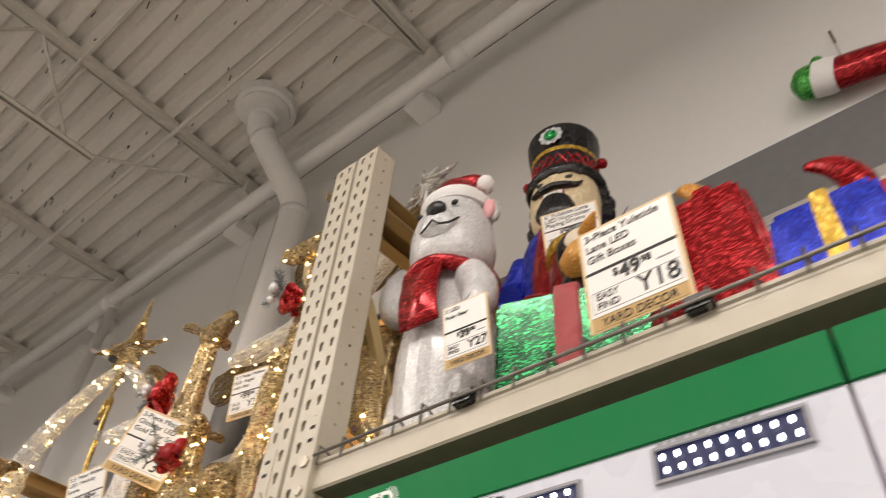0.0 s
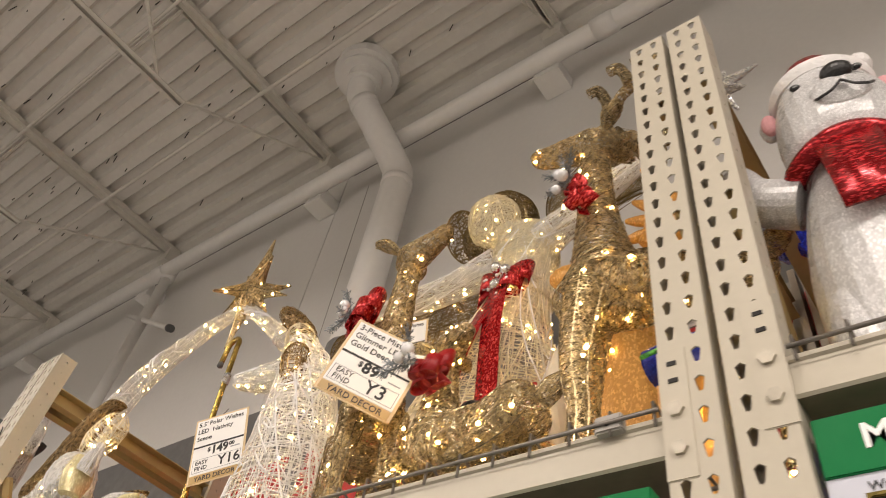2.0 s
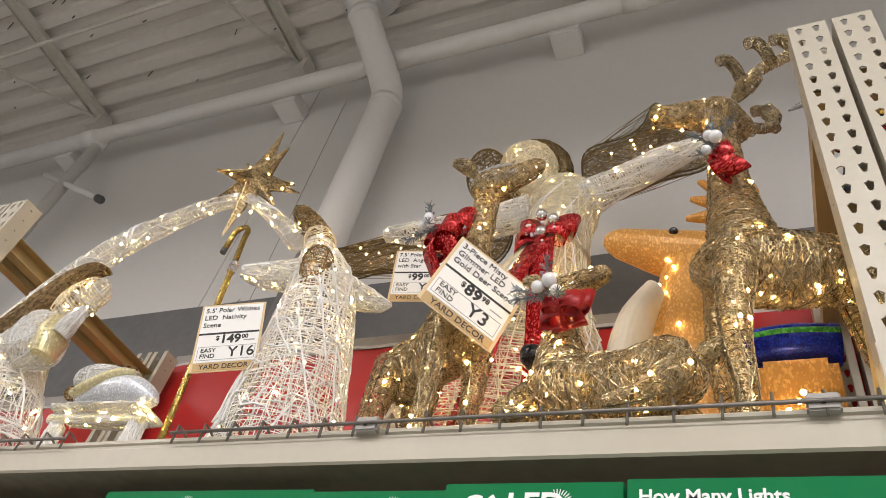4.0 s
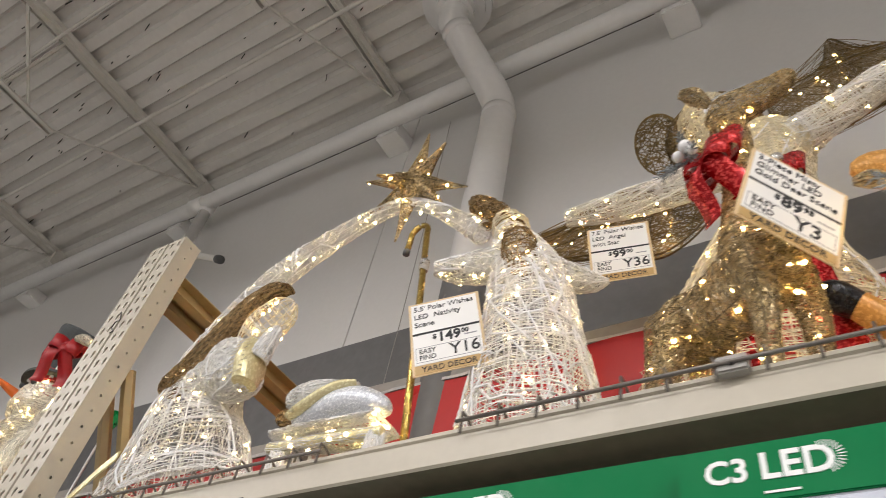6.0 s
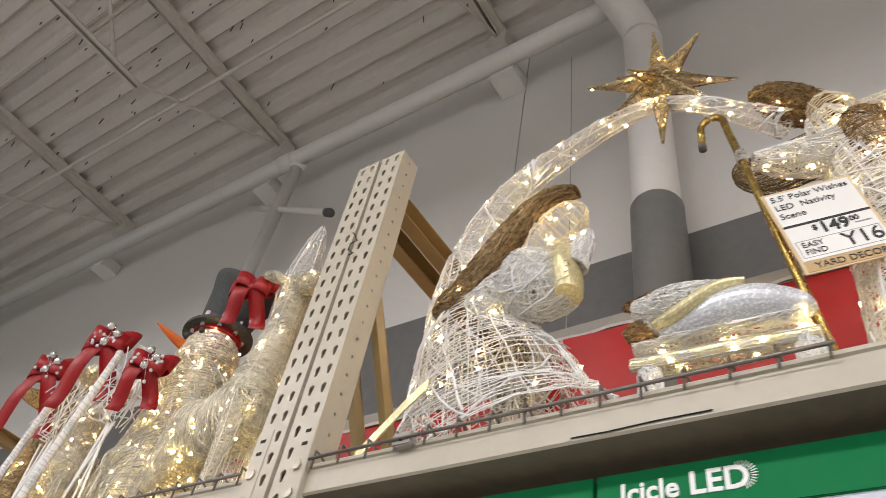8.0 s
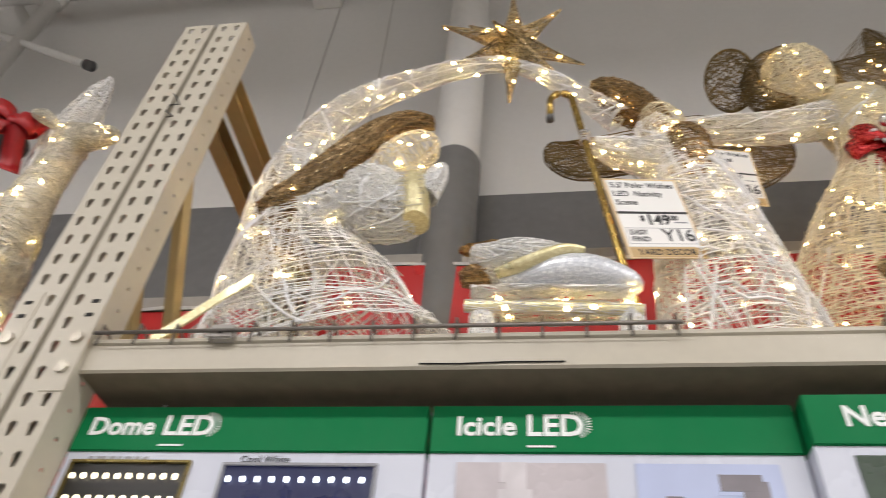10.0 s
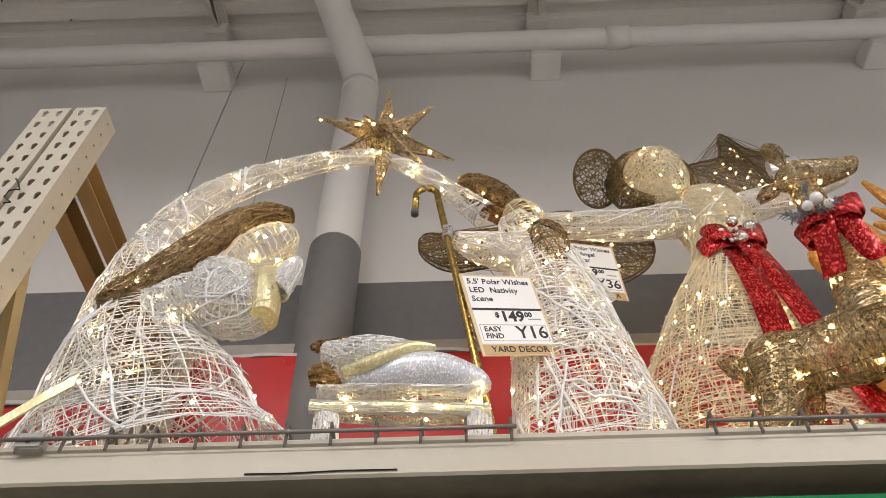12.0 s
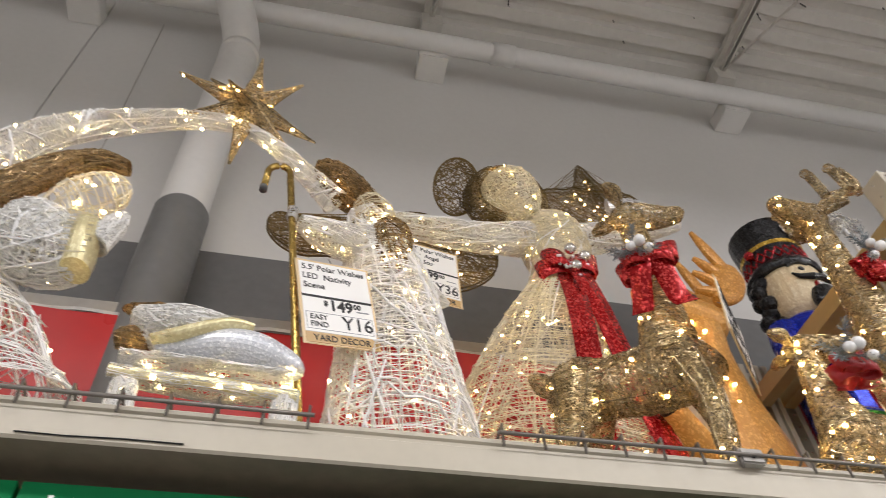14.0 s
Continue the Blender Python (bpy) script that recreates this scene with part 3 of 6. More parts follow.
def upright(x, label):
    t = thing("rack_upright", x, 1.05, 0, label, "rack upright", "rack uprights")
    for yy, rz in ((0.0, 0), (0.93, 180)):
        c = new("column", COLUMN)
        c.parent = t
        c.matrix_basis = pose(0, yy, 0, 0, 0, rz)
        part("foot_plate", box_bm(-0.06, 0.06, yy - 0.03 if rz == 0 else yy - 0.1, yy + 0.1 if rz == 0 else yy + 0.03, 0.0, 0.008), M_CREAM, t)
    for z in (0.25, 1.1, 2.90):
        g = Geo()
        prof = [(-0.022, -0.032), (0.022, -0.032), (0.022, -0.029), (-0.018, -0.029), (-0.018, 0.029), (0.022, 0.029), (0.022, 0.032), (-0.022, 0.032)]
        v = [(u, yy, z + w) for yy in (0.07, 0.86) for u, w in prof]
        g.add(v, [(k, (k + 1) % 8, 8 + (k + 1) % 8, 8 + k) for k in range(8)] + [tuple(range(8))[::-1], tuple(range(8, 16))])
        g.made("brace", M_BRACE, t, "ochre painted steel brace")
    g = Geo()
    g.tube([(0, 0.09, 0.3), (0, 0.84, 1.05)], 0.02, 6)
    g.tube([(0, 0.84, 1.15), (0, 0.09, 2.55)], 0.02, 6)
    g.made("diagonal_brace", M_BRACE, t)
    return t


UP_X = {"a": -3.632, "b": -3.541, "c": -0.999, "d": -0.908, "e": 1.634, "f": -6.174}
up0 = upright(UP_X["a"], "cream perforated steel pallet rack upright")
for k in "bcdef":
    copy_thing(up0, pose(UP_X[k], 1.05, 0))
for x in (-3.5865, -0.7235):
    for z in (2.02,):
        g = Geo()
        g.tube([(x - 0.012, 1.075, z), (x + 0.012, 1.075, z)], 0.012, 8, caps=True)
        tagged(g.made("spacer_bolt", M_BOLT), "zinc bolt tying two rack uprights together", "bolt", "rack bolts")

ZB0, ZB1 = 1.962, 2.030


def beam(x0, x1, y0, sign, dz=0.0, name="rack_beam"):
    """A step beam with its end plates; y0 is the outer face, sign points inwards."""
    t = thing(name, (x0 + x1) / 2, y0, ZB0 + dz, "cream steel pallet rack beam with bolted end plates", "rack beam", "rack beams")
    h = (x1 - x0) / 2
    H = ZB1 - ZB0
    prof = [(0.004, 0), (0, 0.004), (0, 0.046), (0.004, 0.049), (0.004, 0.055), (0, 0.058), (0, H - 0.004), (0.004, H), (0.022, H), (0.024, H - 0.02), (0.127, H - 0.02), (0.130, H - 0.024), (0.130, 0.004), (0.126, 0)]
    v = [(sx * h, sign * a, z) for sx in (-1, 1) for a, z in prof]
    n = len(prof)
    f = [(k, (k + 1) % n, n + (k + 1) % n, n + k) for k in range(n)] + [tuple(range(n))[::-1], tuple(range(n, 2 * n))]
    # second slot paints the shade on the bottom face
    obj("beam_bar", v, f, [M_CREAM, M_UNDERSHADE], t, slots=[1 if k in (12, 13) else 0 for k in range(n + 2)])
    for sx in (-1, 1):
        cx = sx * (h + 0.02)
        bm = box_bm(cx - 0.022, cx + 0.022, sign * -0.014 if sign > 0 else 0.010, sign * -0.010 if sign > 0 else 0.014, -0.045, 0.165, 0.0015)
        p = part("end_plate", bm, M_CREAM, t)
        for zz, r in ((0.0, 0.011), (0.06, 0.012)):
            g = Geo()
            g.tube([(cx, -sign * 0.012, zz), (cx, -sign * 0.019, zz)], r, 6, caps=True)
            g.made("bolt", M_BOLT, p)
        g = Geo()
        for zz in (0.105, 0.135):
            g.box(cx - 0.007, cx + 0.007, -sign * 0.0155, -sign * 0.0135, zz, zz + 0.007)
        g.made("slot", M_DARK, p)
    return t


BAYS = ((-6.135, -3.671), (-3.502, -1.038), (-0.869, 1.595))
RISE = 0.042  # the bay with the bear hangs one notch higher
for (a, b) in BAYS:
    beam(a, b, 1.062, 1, RISE if a > -1 else 0.0)
    beam(a, b, 1.968, -1, RISE if a > -1 else 0.0)

g = Geo()
g.tube([(-2.94, 1.0605, 1.970), (-2.88, 1.0605, 1.969), (-2.80, 1.0605, 1.9715), (-2.72, 1.0605, 1.971)], 0.0014, 4)
tagged(g.made("scuff_mark", M_INK), "black scuff on the face of the rack beam", "scuff")


def wire_deck(x0, x1):
    t = thing("wire_deck", (x0 + x1) / 2, 1.06, 2.020 + (RISE if x0 > -1 else 0.0), "galvanised wire mesh deck lying on the rack beams", "wire deck", "wire decks")
    h = (x1 - x0) / 2
    n = int(round(2 * h / 0.0665))
    g = Geo()
    g.tube([(0, -0.010, -0.012), (0, -0.010, 0.028), (0, 0.004, 0.026), (0, 0.03, 0.014), (0, 0.86, 0.012)], 0.0026, 6, caps=True)
    first = g.made("cross_wire", M_WIRE, t, smooth=True)
    first.location.x = -h
    rw = random.Random(int(abs(x0) * 100))
    for i in range(1, n + 1):
        w = new("cross_wire", first.data)
        w.parent = t
        w.matrix_basis = pose(-h + 2 * h * i / n, 0, rw.uniform(-0.002, 0.001), 0, rw.uniform(-3, 3), 0)
    for yy, zz in ((-0.0155, 0.008), (0.2, 0.006), (0.4, 0.006), (0.6, 0.006), (0.82, 0.006)):
        g = Geo()
        g.tube([(-h - 0.008, yy, zz), (0, yy, zz + rw.uniform(-0.002, 0.002)), (h + 0.008, yy, zz)], 0.0034, 6, caps=True)
        g.made("long_wire", M_WIRE, t, smooth=True)
    return t


for a, b in ((-6.1, -4.95), (-4.85, -3.69), (-3.485, -2.553), (-2.255, -1.05), (-0.855, 0.36), (0.4, 1.58)):
    wire_deck(a, b)
for x in (-4.55, -3.27, -1.83, -1.12, -0.49, -0.06):
    t = thing("wire_clip", x, 1.052, 2.010 + (RISE if x > -0.9 else 0.0), "small dark plastic clip on the front wire of the deck", "clip", "deck clips")
    part("clip_body", box_bm(-0.022, 0.022, -0.006, 0.012, 0.005, 0.034, 0.003), M_BLACK if x > -1 else M_RAIL, t)
    part("clip_screw", box_bm(-0.003, 0.003, -0.009, -0.006, 0.014, 0.020), M_DARK, t)


# ---- light display signs under the beam ----
def letters(text, x, z, y, size, material, parent, name="lettering", align="LEFT", bold=0.0, shear=0.0, rz=0.0):
    cu = bpy.data.curves.new(name, "FONT")
    cu.body, cu.size, cu.align_x, cu.align_y = text, size, align, "CENTER"
    cu.offset, cu.extrude, cu.shear = bold, 0.0006, shear
    cu.resolution_u = 3
    tmp = bpy.data.objects.new(name, cu)
    scene.collection.objects.link(tmp)
    me = bpy.data.meshes.new_from_object(tmp.evaluated_get(bpy.context.evaluated_depsgraph_get()))
    bpy.data.objects.remove(tmp)
    bpy.data.curves.remove(cu)
    me.materials.clear()
    me.materials.append(material)
    ob = new(name, me)
    ob.parent = parent
    ob.matrix_basis = pose(x, y, z, 90, 0, rz)
    return ob


def burst(g, x, z, y, r):
    """The small ray burst beside the word."""
    for k in range(15):
        a = math.radians(-75 + k * 13)
        c, s = math.cos(a), math.sin(a)
        for (r0, r1, w) in ((r * 0.62, r * 1.0, 0.0007),):
            p, q = (x + c * r0, z + s * r0), (x + c * r1, z + s * r1)
            n = (-s * w, c * w)
            g.add([(p[0] + n[0], y, p[1] + n[1]), (q[0] + n[0], y, q[1] + n[1]), (q[0] - n[0], y, q[1] - n[1]), (p[0] - n[0], y, p[1] - n[1])], [(0, 1, 2, 3)])


def led_window(t, x0, x1, z0, z1, y, kind, rows=2, cols=10):
    d = 0.03
    tray = {"cool": M_TRAYBLUE, "warm": M_TRAY, "color": M_TRAYGOLD}[kind]
    p = part("led_tray", box_bm(x0, x1, y - 0.0015, y + 0.002, z0, z1), tray, t, "dark recessed tray")
    g = Geo()
    e = 0.004
    for a, b, c, dd in ((x0 - e, x1 + e, z1, z1 + e), (x0 - e, x1 + e, z0 - e, z0), (x0 - e, x0, z0, z1), (x1, x1 + e, z0, z1)):
        g.box(a, b, y - 0.006, y, c, dd)
    g.made("tray_frame", M_TRAYGOLD if kind != "cool" else M_GREYINK, p)
    for r in range(rows):
        for k in range(cols):
            px = x0 + (x1 - x0) * (k + 0.5 + 0.2 * (r % 2)) / (cols + 0.2)
            pz = z1 - (z1 - z0) * (r + 0.65) / (rows + 0.2)
            g = Geo()
            g.ball((px, y - 0.006, pz), 0.0033, 0, 8, 6, (1, 1, 1.5))
            g.made("led_bulb", M_LEDY if kind != "cool" else M_LEDW, p, smooth=True)


def sign(x0, x1, y, words, tx, z0=1.548, small=False):
    t = thing("light_display_sign", (x0 + x1) / 2, y, z0, "backlit panel with green header reading " + words.split("\n")[0], "display sign", "light display signs")
    c = (x0 + x1) / 2
    HB, HT = 0.305, 0.383
    part("header", box_bm(x0 - c + 0.001, x1 - c - 0.001, 0, 0.05, HB, HT, 0.0015), M_GREEN, t, "glossy green header with white lettering")
    part("panel", box_bm(x0 - c + 0.001, x1 - c - 0.001, 0.004, 0.05, 0, HB), M_PANEL, t, "white backlit panel")
    if small:
        for i, w in enumerate(words.split("\n")):
            letters(w, tx - c, (HB + HT) / 2 + 0.012 - 0.026 * i, -0.0006, 0.026, M_TEXT, t, bold=0.0006)
    else:
        a, b = words.split(" ")
        la = letters(a, tx - c, (HB + HT) / 2 + 0.002, -0.0006, 0.044, M_TEXT, t, bold=0.0010)
        wa = max(v.co.x for v in la.data.vertices)
        lb = letters(b, tx - c + wa + 0.014, (HB + HT) / 2 + 0.003, -0.0006, 0.049, M_TEXT, t, bold=0.0011)
        wb = max(v.co.x for v in lb.data.vertices)
        g = Geo()
        burst(g, tx - c + wa + wb + 0.004, (HB + HT) / 2 + 0.006, -0.0009, 0.022)
        g.made("ray_burst", M_TEXT, t)
        xb = tx - c + wa + 0.016
        part("tagline_bar", box_bm(xb, xb + 0.04, -0.0012, -0.0004, HB + 0.008, HB + 0.011), M_TEXT, t)
    return t


def caption(t, text, x, z):
    return letters(text, x - t.location.x, z - t.location.z, 0.003, 0.016, M_INK, t, "caption")


def caption_bars(t, x0, x1, z):
    g = Geo()
    x = x0
    r = random.Random(int(x0 * 100) + 9)
    while x < x1:
        w = r.uniform(0.006, 0.02)
        g.box(x - t.location.x, min(x + w, x1) - t.location.x, 0.0028, 0.0036, z - t.location.z - 0.0035, z - t.location.z + 0.0035)
        x += w + 0.004
    g.made("caption_bars", M_GREYINK, t)


s1 = sign(-3.50, -2.927, 1.117, "Dome LED", -3.478)
led_window(s1, -3.50 - s1.location.x + 0.02, -3.29 - s1.location.x, 0.10, 0.285, 0.004, "warm", 5, 10)
led_window(s1, -3.23 - s1.location.x, -3.0 - s1.location.x, 0.10, 0.282, 0.004, "cool", 5, 10)
caption(s1, "Cool White", -3.21, 1.841)
caption_bars(s1, -3.46, -3.36, 1.841)
s2 = sign(-2.923, -2.402, 1.117, "Icicle LED", -2.885)
s3 = sign(-2.398, -1.922, 1.09, "Net LED", -2.350)


def poster(t, x0, x1, z0, z1, mats, name="photo_print"):
    """A flat print with a few plain tones."""
    c = t.location.x
    p = part(name, box_bm(x0 - c, x1 - c, 0.001, 0.004, z0 - 1.6, z1 - 1.6), mats[0], t, "faded photo print")
    r = random.Random(int(abs(x0) * 1000))
    g = Geo()
    for k in range(9):
        a = r.uniform(x0, x1 - 0.05)
        zc = r.uniform(z0, z1 - 0.03)
        w, h = r.uniform(0.02, 0.06), r.uniform(0.015, 0.05)
        g.box(a - c, min(a + w, x1) - c, 0.0002 - k * 0.00006, 0.001, zc - 1.6, min(zc + h, z1) - 1.6, r.randrange(len(mats)))
    g.made("print_tones", mats, p)


M_P1 = mat("pale_lilac_print", (0.55, 0.50, 0.52), 0.3, grain=0.3, scale=20)
M_P2 = mat("sky_print", (0.50, 0.56, 0.78), 0.3, grain=0.2, scale=9)
M_P3 = mat("roof_print", (0.22, 0.20, 0.22), 0.3, grain=0.3, scale=30)
M_P4 = mat("hedge_print", (0.03, 0.06, 0.03), 0.3, grain=0.7, scale=60)
M_P5 = mat("lilac_pale_print", (0.66, 0.62, 0.64), 0.3, grain=0.3, scale=25)
poster(s2, -2.88, -2.67, 1.66, 1.89, [M_P1, M_P5])
poster(s2, -2.63, -2.44, 1.66, 1.89, [M_P2, M_P3])
poster(s3, -2.35, -2.14, 1.66, 1.89, [M_P4, M_P4, M_P1, M_RED])
poster(s3, -2.11, -1.94, 1.66, 1.89, [M_P4, M_P1])
s4 = sign(-1.918, -1.652, 1.057, "C3 LED", -1.885, z0=1.525)
s5 = sign(-1.648, -1.382, 1.03, "C6 LED", -1.615, z0=1.520)
s6 = sign(-1.378, -1.05, 1.02, "How Many Lights\nDoes Your Tree Need?", -1.362, small=True, z0=1.518)
s7 = sign(-4.065, -3.70, 1.112, "How Many Lights\nDoes Your Tree Need?", -4.05, small=True)
s8 = sign(-4.6, -4.07, 1.105, "Net LED", -4.56)
s9 = sign(-0.862, 0.083, 1.06, "Mini LED", -0.812, z0=1.583)
led_window(s9, -0.82 - s9.location.x, -0.61 - s9.location.x, 0.235, 0.275, 0.004, "warm", 2, 9)
led_window(s9, -0.487 - s9.location.x, -0.28 - s9.location.x, 0.245, 0.280, 0.004, "cool", 2, 9)
led_window(s9, -0.487 - s9.location.x, -0.28 - s9.location.x, 0.170, 0.218, 0.004, "color", 2, 9)
led_window(s9, -0.162 - s9.location.x, 0.03 - s9.location.x, 0.250, 0.291, 0.004, "cool", 2, 9)
caption(s9, "Warm White", -0.82, 1.8715)
caption(s9, "Cool White", -0.487, 1.8765)
caption(s9, "Color-Changing", -0.487, 1.815)
caption_bars(s9, -0.16, -0.02, 1.882)
s10 = sign(0.087, 0.9, 1.06, "Mini LED", 0.45, z0=1.583)


# ---- lit wire figures on the shelf ----
ZS = 2.038
BR = 0.0042


def figure(name, g, mats, label, category="light-up figure", group=""):
    return tagged(g.made(name, mats), label, category, group)


def woven(g, L, thread=0, web=None, pitch=0.02, r=0.0015, cross=40, rib=6, twine=None, twines=0, lamps=10, lamp=3, shag=0, span=(0.15, 0.5), tr=0.0032, sn=18, tn=22):
    """One limb: web skin, wound thread, slanting threads, frame wires and bulbs."""
    if web is not None:
        g.loft(L, sn, tn, web, 0.985)
    wind(g, L, pitch, r, thread)
    if cross:
        criss(g, L, cross, r, thread, span)
    if rib:
        ribs(g, L, rib, 0.0018, thread)
    if twines:
        criss(g, L, twines, tr * 0.8, twine, (0.15, 0.5), 1.5, 1.015, 10, 6)
    if shag:
        fuzz(g, L, shag, 0.05, r, thread)
    bulbs(g, L, lamps, BR, lamp)


# kneeling robed figure with the arch that carries the star
NAT = [M_THREAD, M_WHITENET, M_TWINE, M_BULB, M_BRONZE, M_BRONZENET, M_SASH, M_CREAMT]
g = Geo()
robe = Loft([(-3.165, 1.22, ZS, 0.262, 0.15), (-3.195, 1.23, 2.12, 0.232, 0.14), (-3.213, 1.235, 2.20, 0.205, 0.13), (-3.255, 1.24, 2.31, 0.168, 0.115), (-3.283, 1.245, 2.42, 0.140, 0.10),
             (-3.318, 1.25, 2.55, 0.105, 0.09), (-3.345, 1.255, 2.68, 0.068, 0.065)])
woven(g, robe, 0, None, 0.010, 0.0012, 210, 18, 2, 30, 28, span=(0.15, 0.6), shag=60, tr=0.0032)
hoops(g, robe, 4, 0.0026, 0)
torso = Loft([(-3.155, 1.19, 2.565, 0.035, 0.04), (-3.125, 1.18, 2.525, 0.068, 0.065), (-3.095, 1.175, 2.475, 0.080, 0.075), (-3.055, 1.17, 2.445, 0.066, 0.062), (-3.02, 1.165, 2.455, 0.052, 0.05)]).moved(0.003, 0, -0.022)
woven(g, torso, 0, 1, 0.007, 0.0014, 110, 6, 2, 14, 9, shag=320)
chest = Loft([(-3.24, 1.21, 2.44, 0.06, 0.07), (-3.19, 1.20, 2.48, 0.07, 0.07), (-3.14, 1.19, 2.52, 0.05, 0.055)]).moved(0.003, 0, -0.022)
woven(g, chest, 0, 1, 0.008, 0.0013, 40, 5, 2, 6, 3, shag=100)
cuff = Loft([(-3.004, 1.155, 2.398, 0.027, 0.036), (-3.008, 1.153, 2.46, 0.027, 0.050), (-3.018, 1.155, 2.522, 0.024, 0.036)]).moved(0.003, 0, -0.022)
g.loft(cuff, 10, 20, 6)
for k in range(9):
    z = 2.383 + 0.0135 * k
    g.tube([(-3.030 - 0.001 * k, 1.108 + 0.002 * abs(k - 4), z), (-2.983 - 0.001 * k, 1.108 + 0.002 * abs(k - 4), z + 0.006)], 0.0016, 4, 7)
hand = Loft([(-2.995, 1.155, 2.475, 0.030, 0.03), (-2.98, 1.155, 2.515, 0.026, 0.024), (-2.97, 1.155, 2.545, 0.022, 0.02), (-2.962, 1.155, 2.57, 0.010, 0.010)]).moved(0.003, 0, -0.022)
woven(g, hand, 0, 1, 0.006, 0.0013, 40, 4, lamps=1, shag=160)
face = Loft([(-3.115, 1.19, 2.585, 0.03, 0.035), (-3.085, 1.19, 2.625, 0.048, 0.05), (-3.045, 1.19, 2.660, 0.052, 0.05), (-3.01, 1.19, 2.690, 0.040, 0.04), (-2.99, 1.19, 2.705, 0.012, 0.012)]).moved(0.003, 0, -0.022)
woven(g, face, 7, None, 0.012, 0.0013, 18, 8, lamps=7, shag=20)
hoops(g, face, 7, 0.0016, 0)
hair = Loft([(-3.352, 1.165, 2.462, 0.012, 0.02), (-3.325, 1.165, 2.475, 0.028, 0.035), (-3.27, 1.165, 2.535, 0.031, 0.034), (-3.215, 1.165, 2.605, 0.033, 0.036), (-3.15, 1.165, 2.685, 0.031, 0.036),
             (-3.10, 1.165, 2.732, 0.022, 0.032), (-3.05, 1.165, 2.752, 0.014, 0.028), (-3.00, 1.165, 2.738, 0.008, 0.02)]).moved(0.004, 0, -0.022)
woven(g, hair, 4, 5, 0.007, 0.0012, 120, 6, lamps=0, shag=900)
fuzz(g, hair, 260, 0.06, 0.0012, 4, 1.03)
arch = Loft([(-3.345, 1.255, 2.66, 0.068, 0.065), (-3.340, 1.265, 2.76, 0.056, 0.055), (-3.318, 1.28, 2.87, 0.048, 0.048), (-3.270, 1.295, 2.98, 0.043, 0.043), (-3.19, 1.31, 3.07, 0.038, 0.04),
             (-3.08, 1.325, 3.15, 0.032, 0.034), (-2.965, 1.34, 3.215, 0.027, 0.028), (-2.84, 1.35, 3.235, 0.021, 0.021), (-2.735, 1.36, 3.175, 0.023, 0.023), (-2.63, 1.38, 3.085, 0.030, 0.030), (-2.54, 1.40, 3.0, 0.04, 0.04)])
woven(g, arch, 0, None, 0.009, 0.0013, 150, 7, 2, 0, 24, span=(0.02, 0.09), shag=160)
criss(g, arch, 44, 0.0032, 2, (0.02, 0.08), 2.8, 1.01, 9, 5)
for s in (0.2, 0.42, 0.6, 0.75):
    g.ball(arch.mid(s) + np.array((0.02, -0.02, -0.075)), 0.0048, 3, 6, 4)
    g.tube([arch.mid(s), arch.mid(s) + np.array((0.02, -0.02, -0.07))], 0.0009, 3, 0)
sash = [(-3.43, 1.10, 2.05), (-3.395, 1.095, 2.075), (-3.355, 1.09, 2.105), (-3.315, 1.09, 2.145), (-3.275, 1.095, 2.185)]
for a, b in zip(sash, sash[1:]):
    g.add([(a[0], a[1], a[2] - 0.013), (b[0], b[1], b[2] - 0.013), (b[0], b[1], b[2] + 0.013), (a[0], a[1], a[2] + 0.013),
           (a[0], a[1] + 0.004, a[2] - 0.013), (b[0], b[1] + 0.004, b[2] - 0.013), (b[0], b[1] + 0.004, b[2] + 0.013), (a[0], a[1] + 0.004, a[2] + 0.013)],
          [(0, 1, 2, 3), (7, 6, 5, 4), (0, 4, 5, 1), (3, 2, 6, 7)], 6)

# standing robed figure at the other foot of the arch
robe2 = Loft([(-2.345, 1.44, ZS, 0.19, 0.16), (-2.352, 1.44, 2.30, 0.165, 0.145), (-2.368, 1.44, 2.56, 0.130, 0.12), (-2.382, 1.435, 2.70, 0.116, 0.105),
              (-2.405, 1.43, 2.82, 0.098, 0.09), (-2.435, 1.42, 2.91, 0.070, 0.07), (-2.46, 1.41, 2.98, 0.045, 0.045)])
woven(g, robe2, 0, None, 0.011, 0.0014, 150, 18, 2, 22, 40, span=(0.3, 0.9), shag=80, tr=0.0036)
wind(g, robe2, 0.06, 0.0032, 2, 1.2, sides=5)
hoops(g, robe2, 5, 0.0026, 0)
sleeve = Loft([(-2.43, 1.41, 2.84, 0.060, 0.055), (-2.49, 1.38, 2.815, 0.052, 0.05), (-2.56, 1.35, 2.80, 0.042, 0.04), (-2.625, 1.32, 2.80, 0.02, 0.02)])
woven(g, sleeve, 0, None, 0.007, 0.0014, 80, 6, 2, 12, 8, shag=160)
flare = Loft([(-2.37, 1.46, 2.84, 0.045, 0.045), (-2.31, 1.49, 2.81, 0.045, 0.04), (-2.24, 1.52, 2.79, 0.03, 0.025), (-2.20, 1.53, 2.79, 0.006, 0.006)])
woven(g, flare, 0, None, 0.007, 0.0014, 60, 5, 2, 6, 4, shag=160)
hair2 = Loft([(-2.60, 1.40, 3.165, 0.012, 0.02), (-2.565, 1.40, 3.125, 0.030, 0.05), (-2.51, 1.40, 3.065, 0.036, 0.06), (-2.455, 1.40, 3.015, 0.028, 0.05), (-2.41, 1.40, 2.975, 0.010, 0.02)])
woven(g, hair2, 4, 5, 0.008, 0.0012, 90, 6, lamps=3, shag=420)
fuzz(g, hair2, 160, 0.08, 0.0012, 4, 1.15)
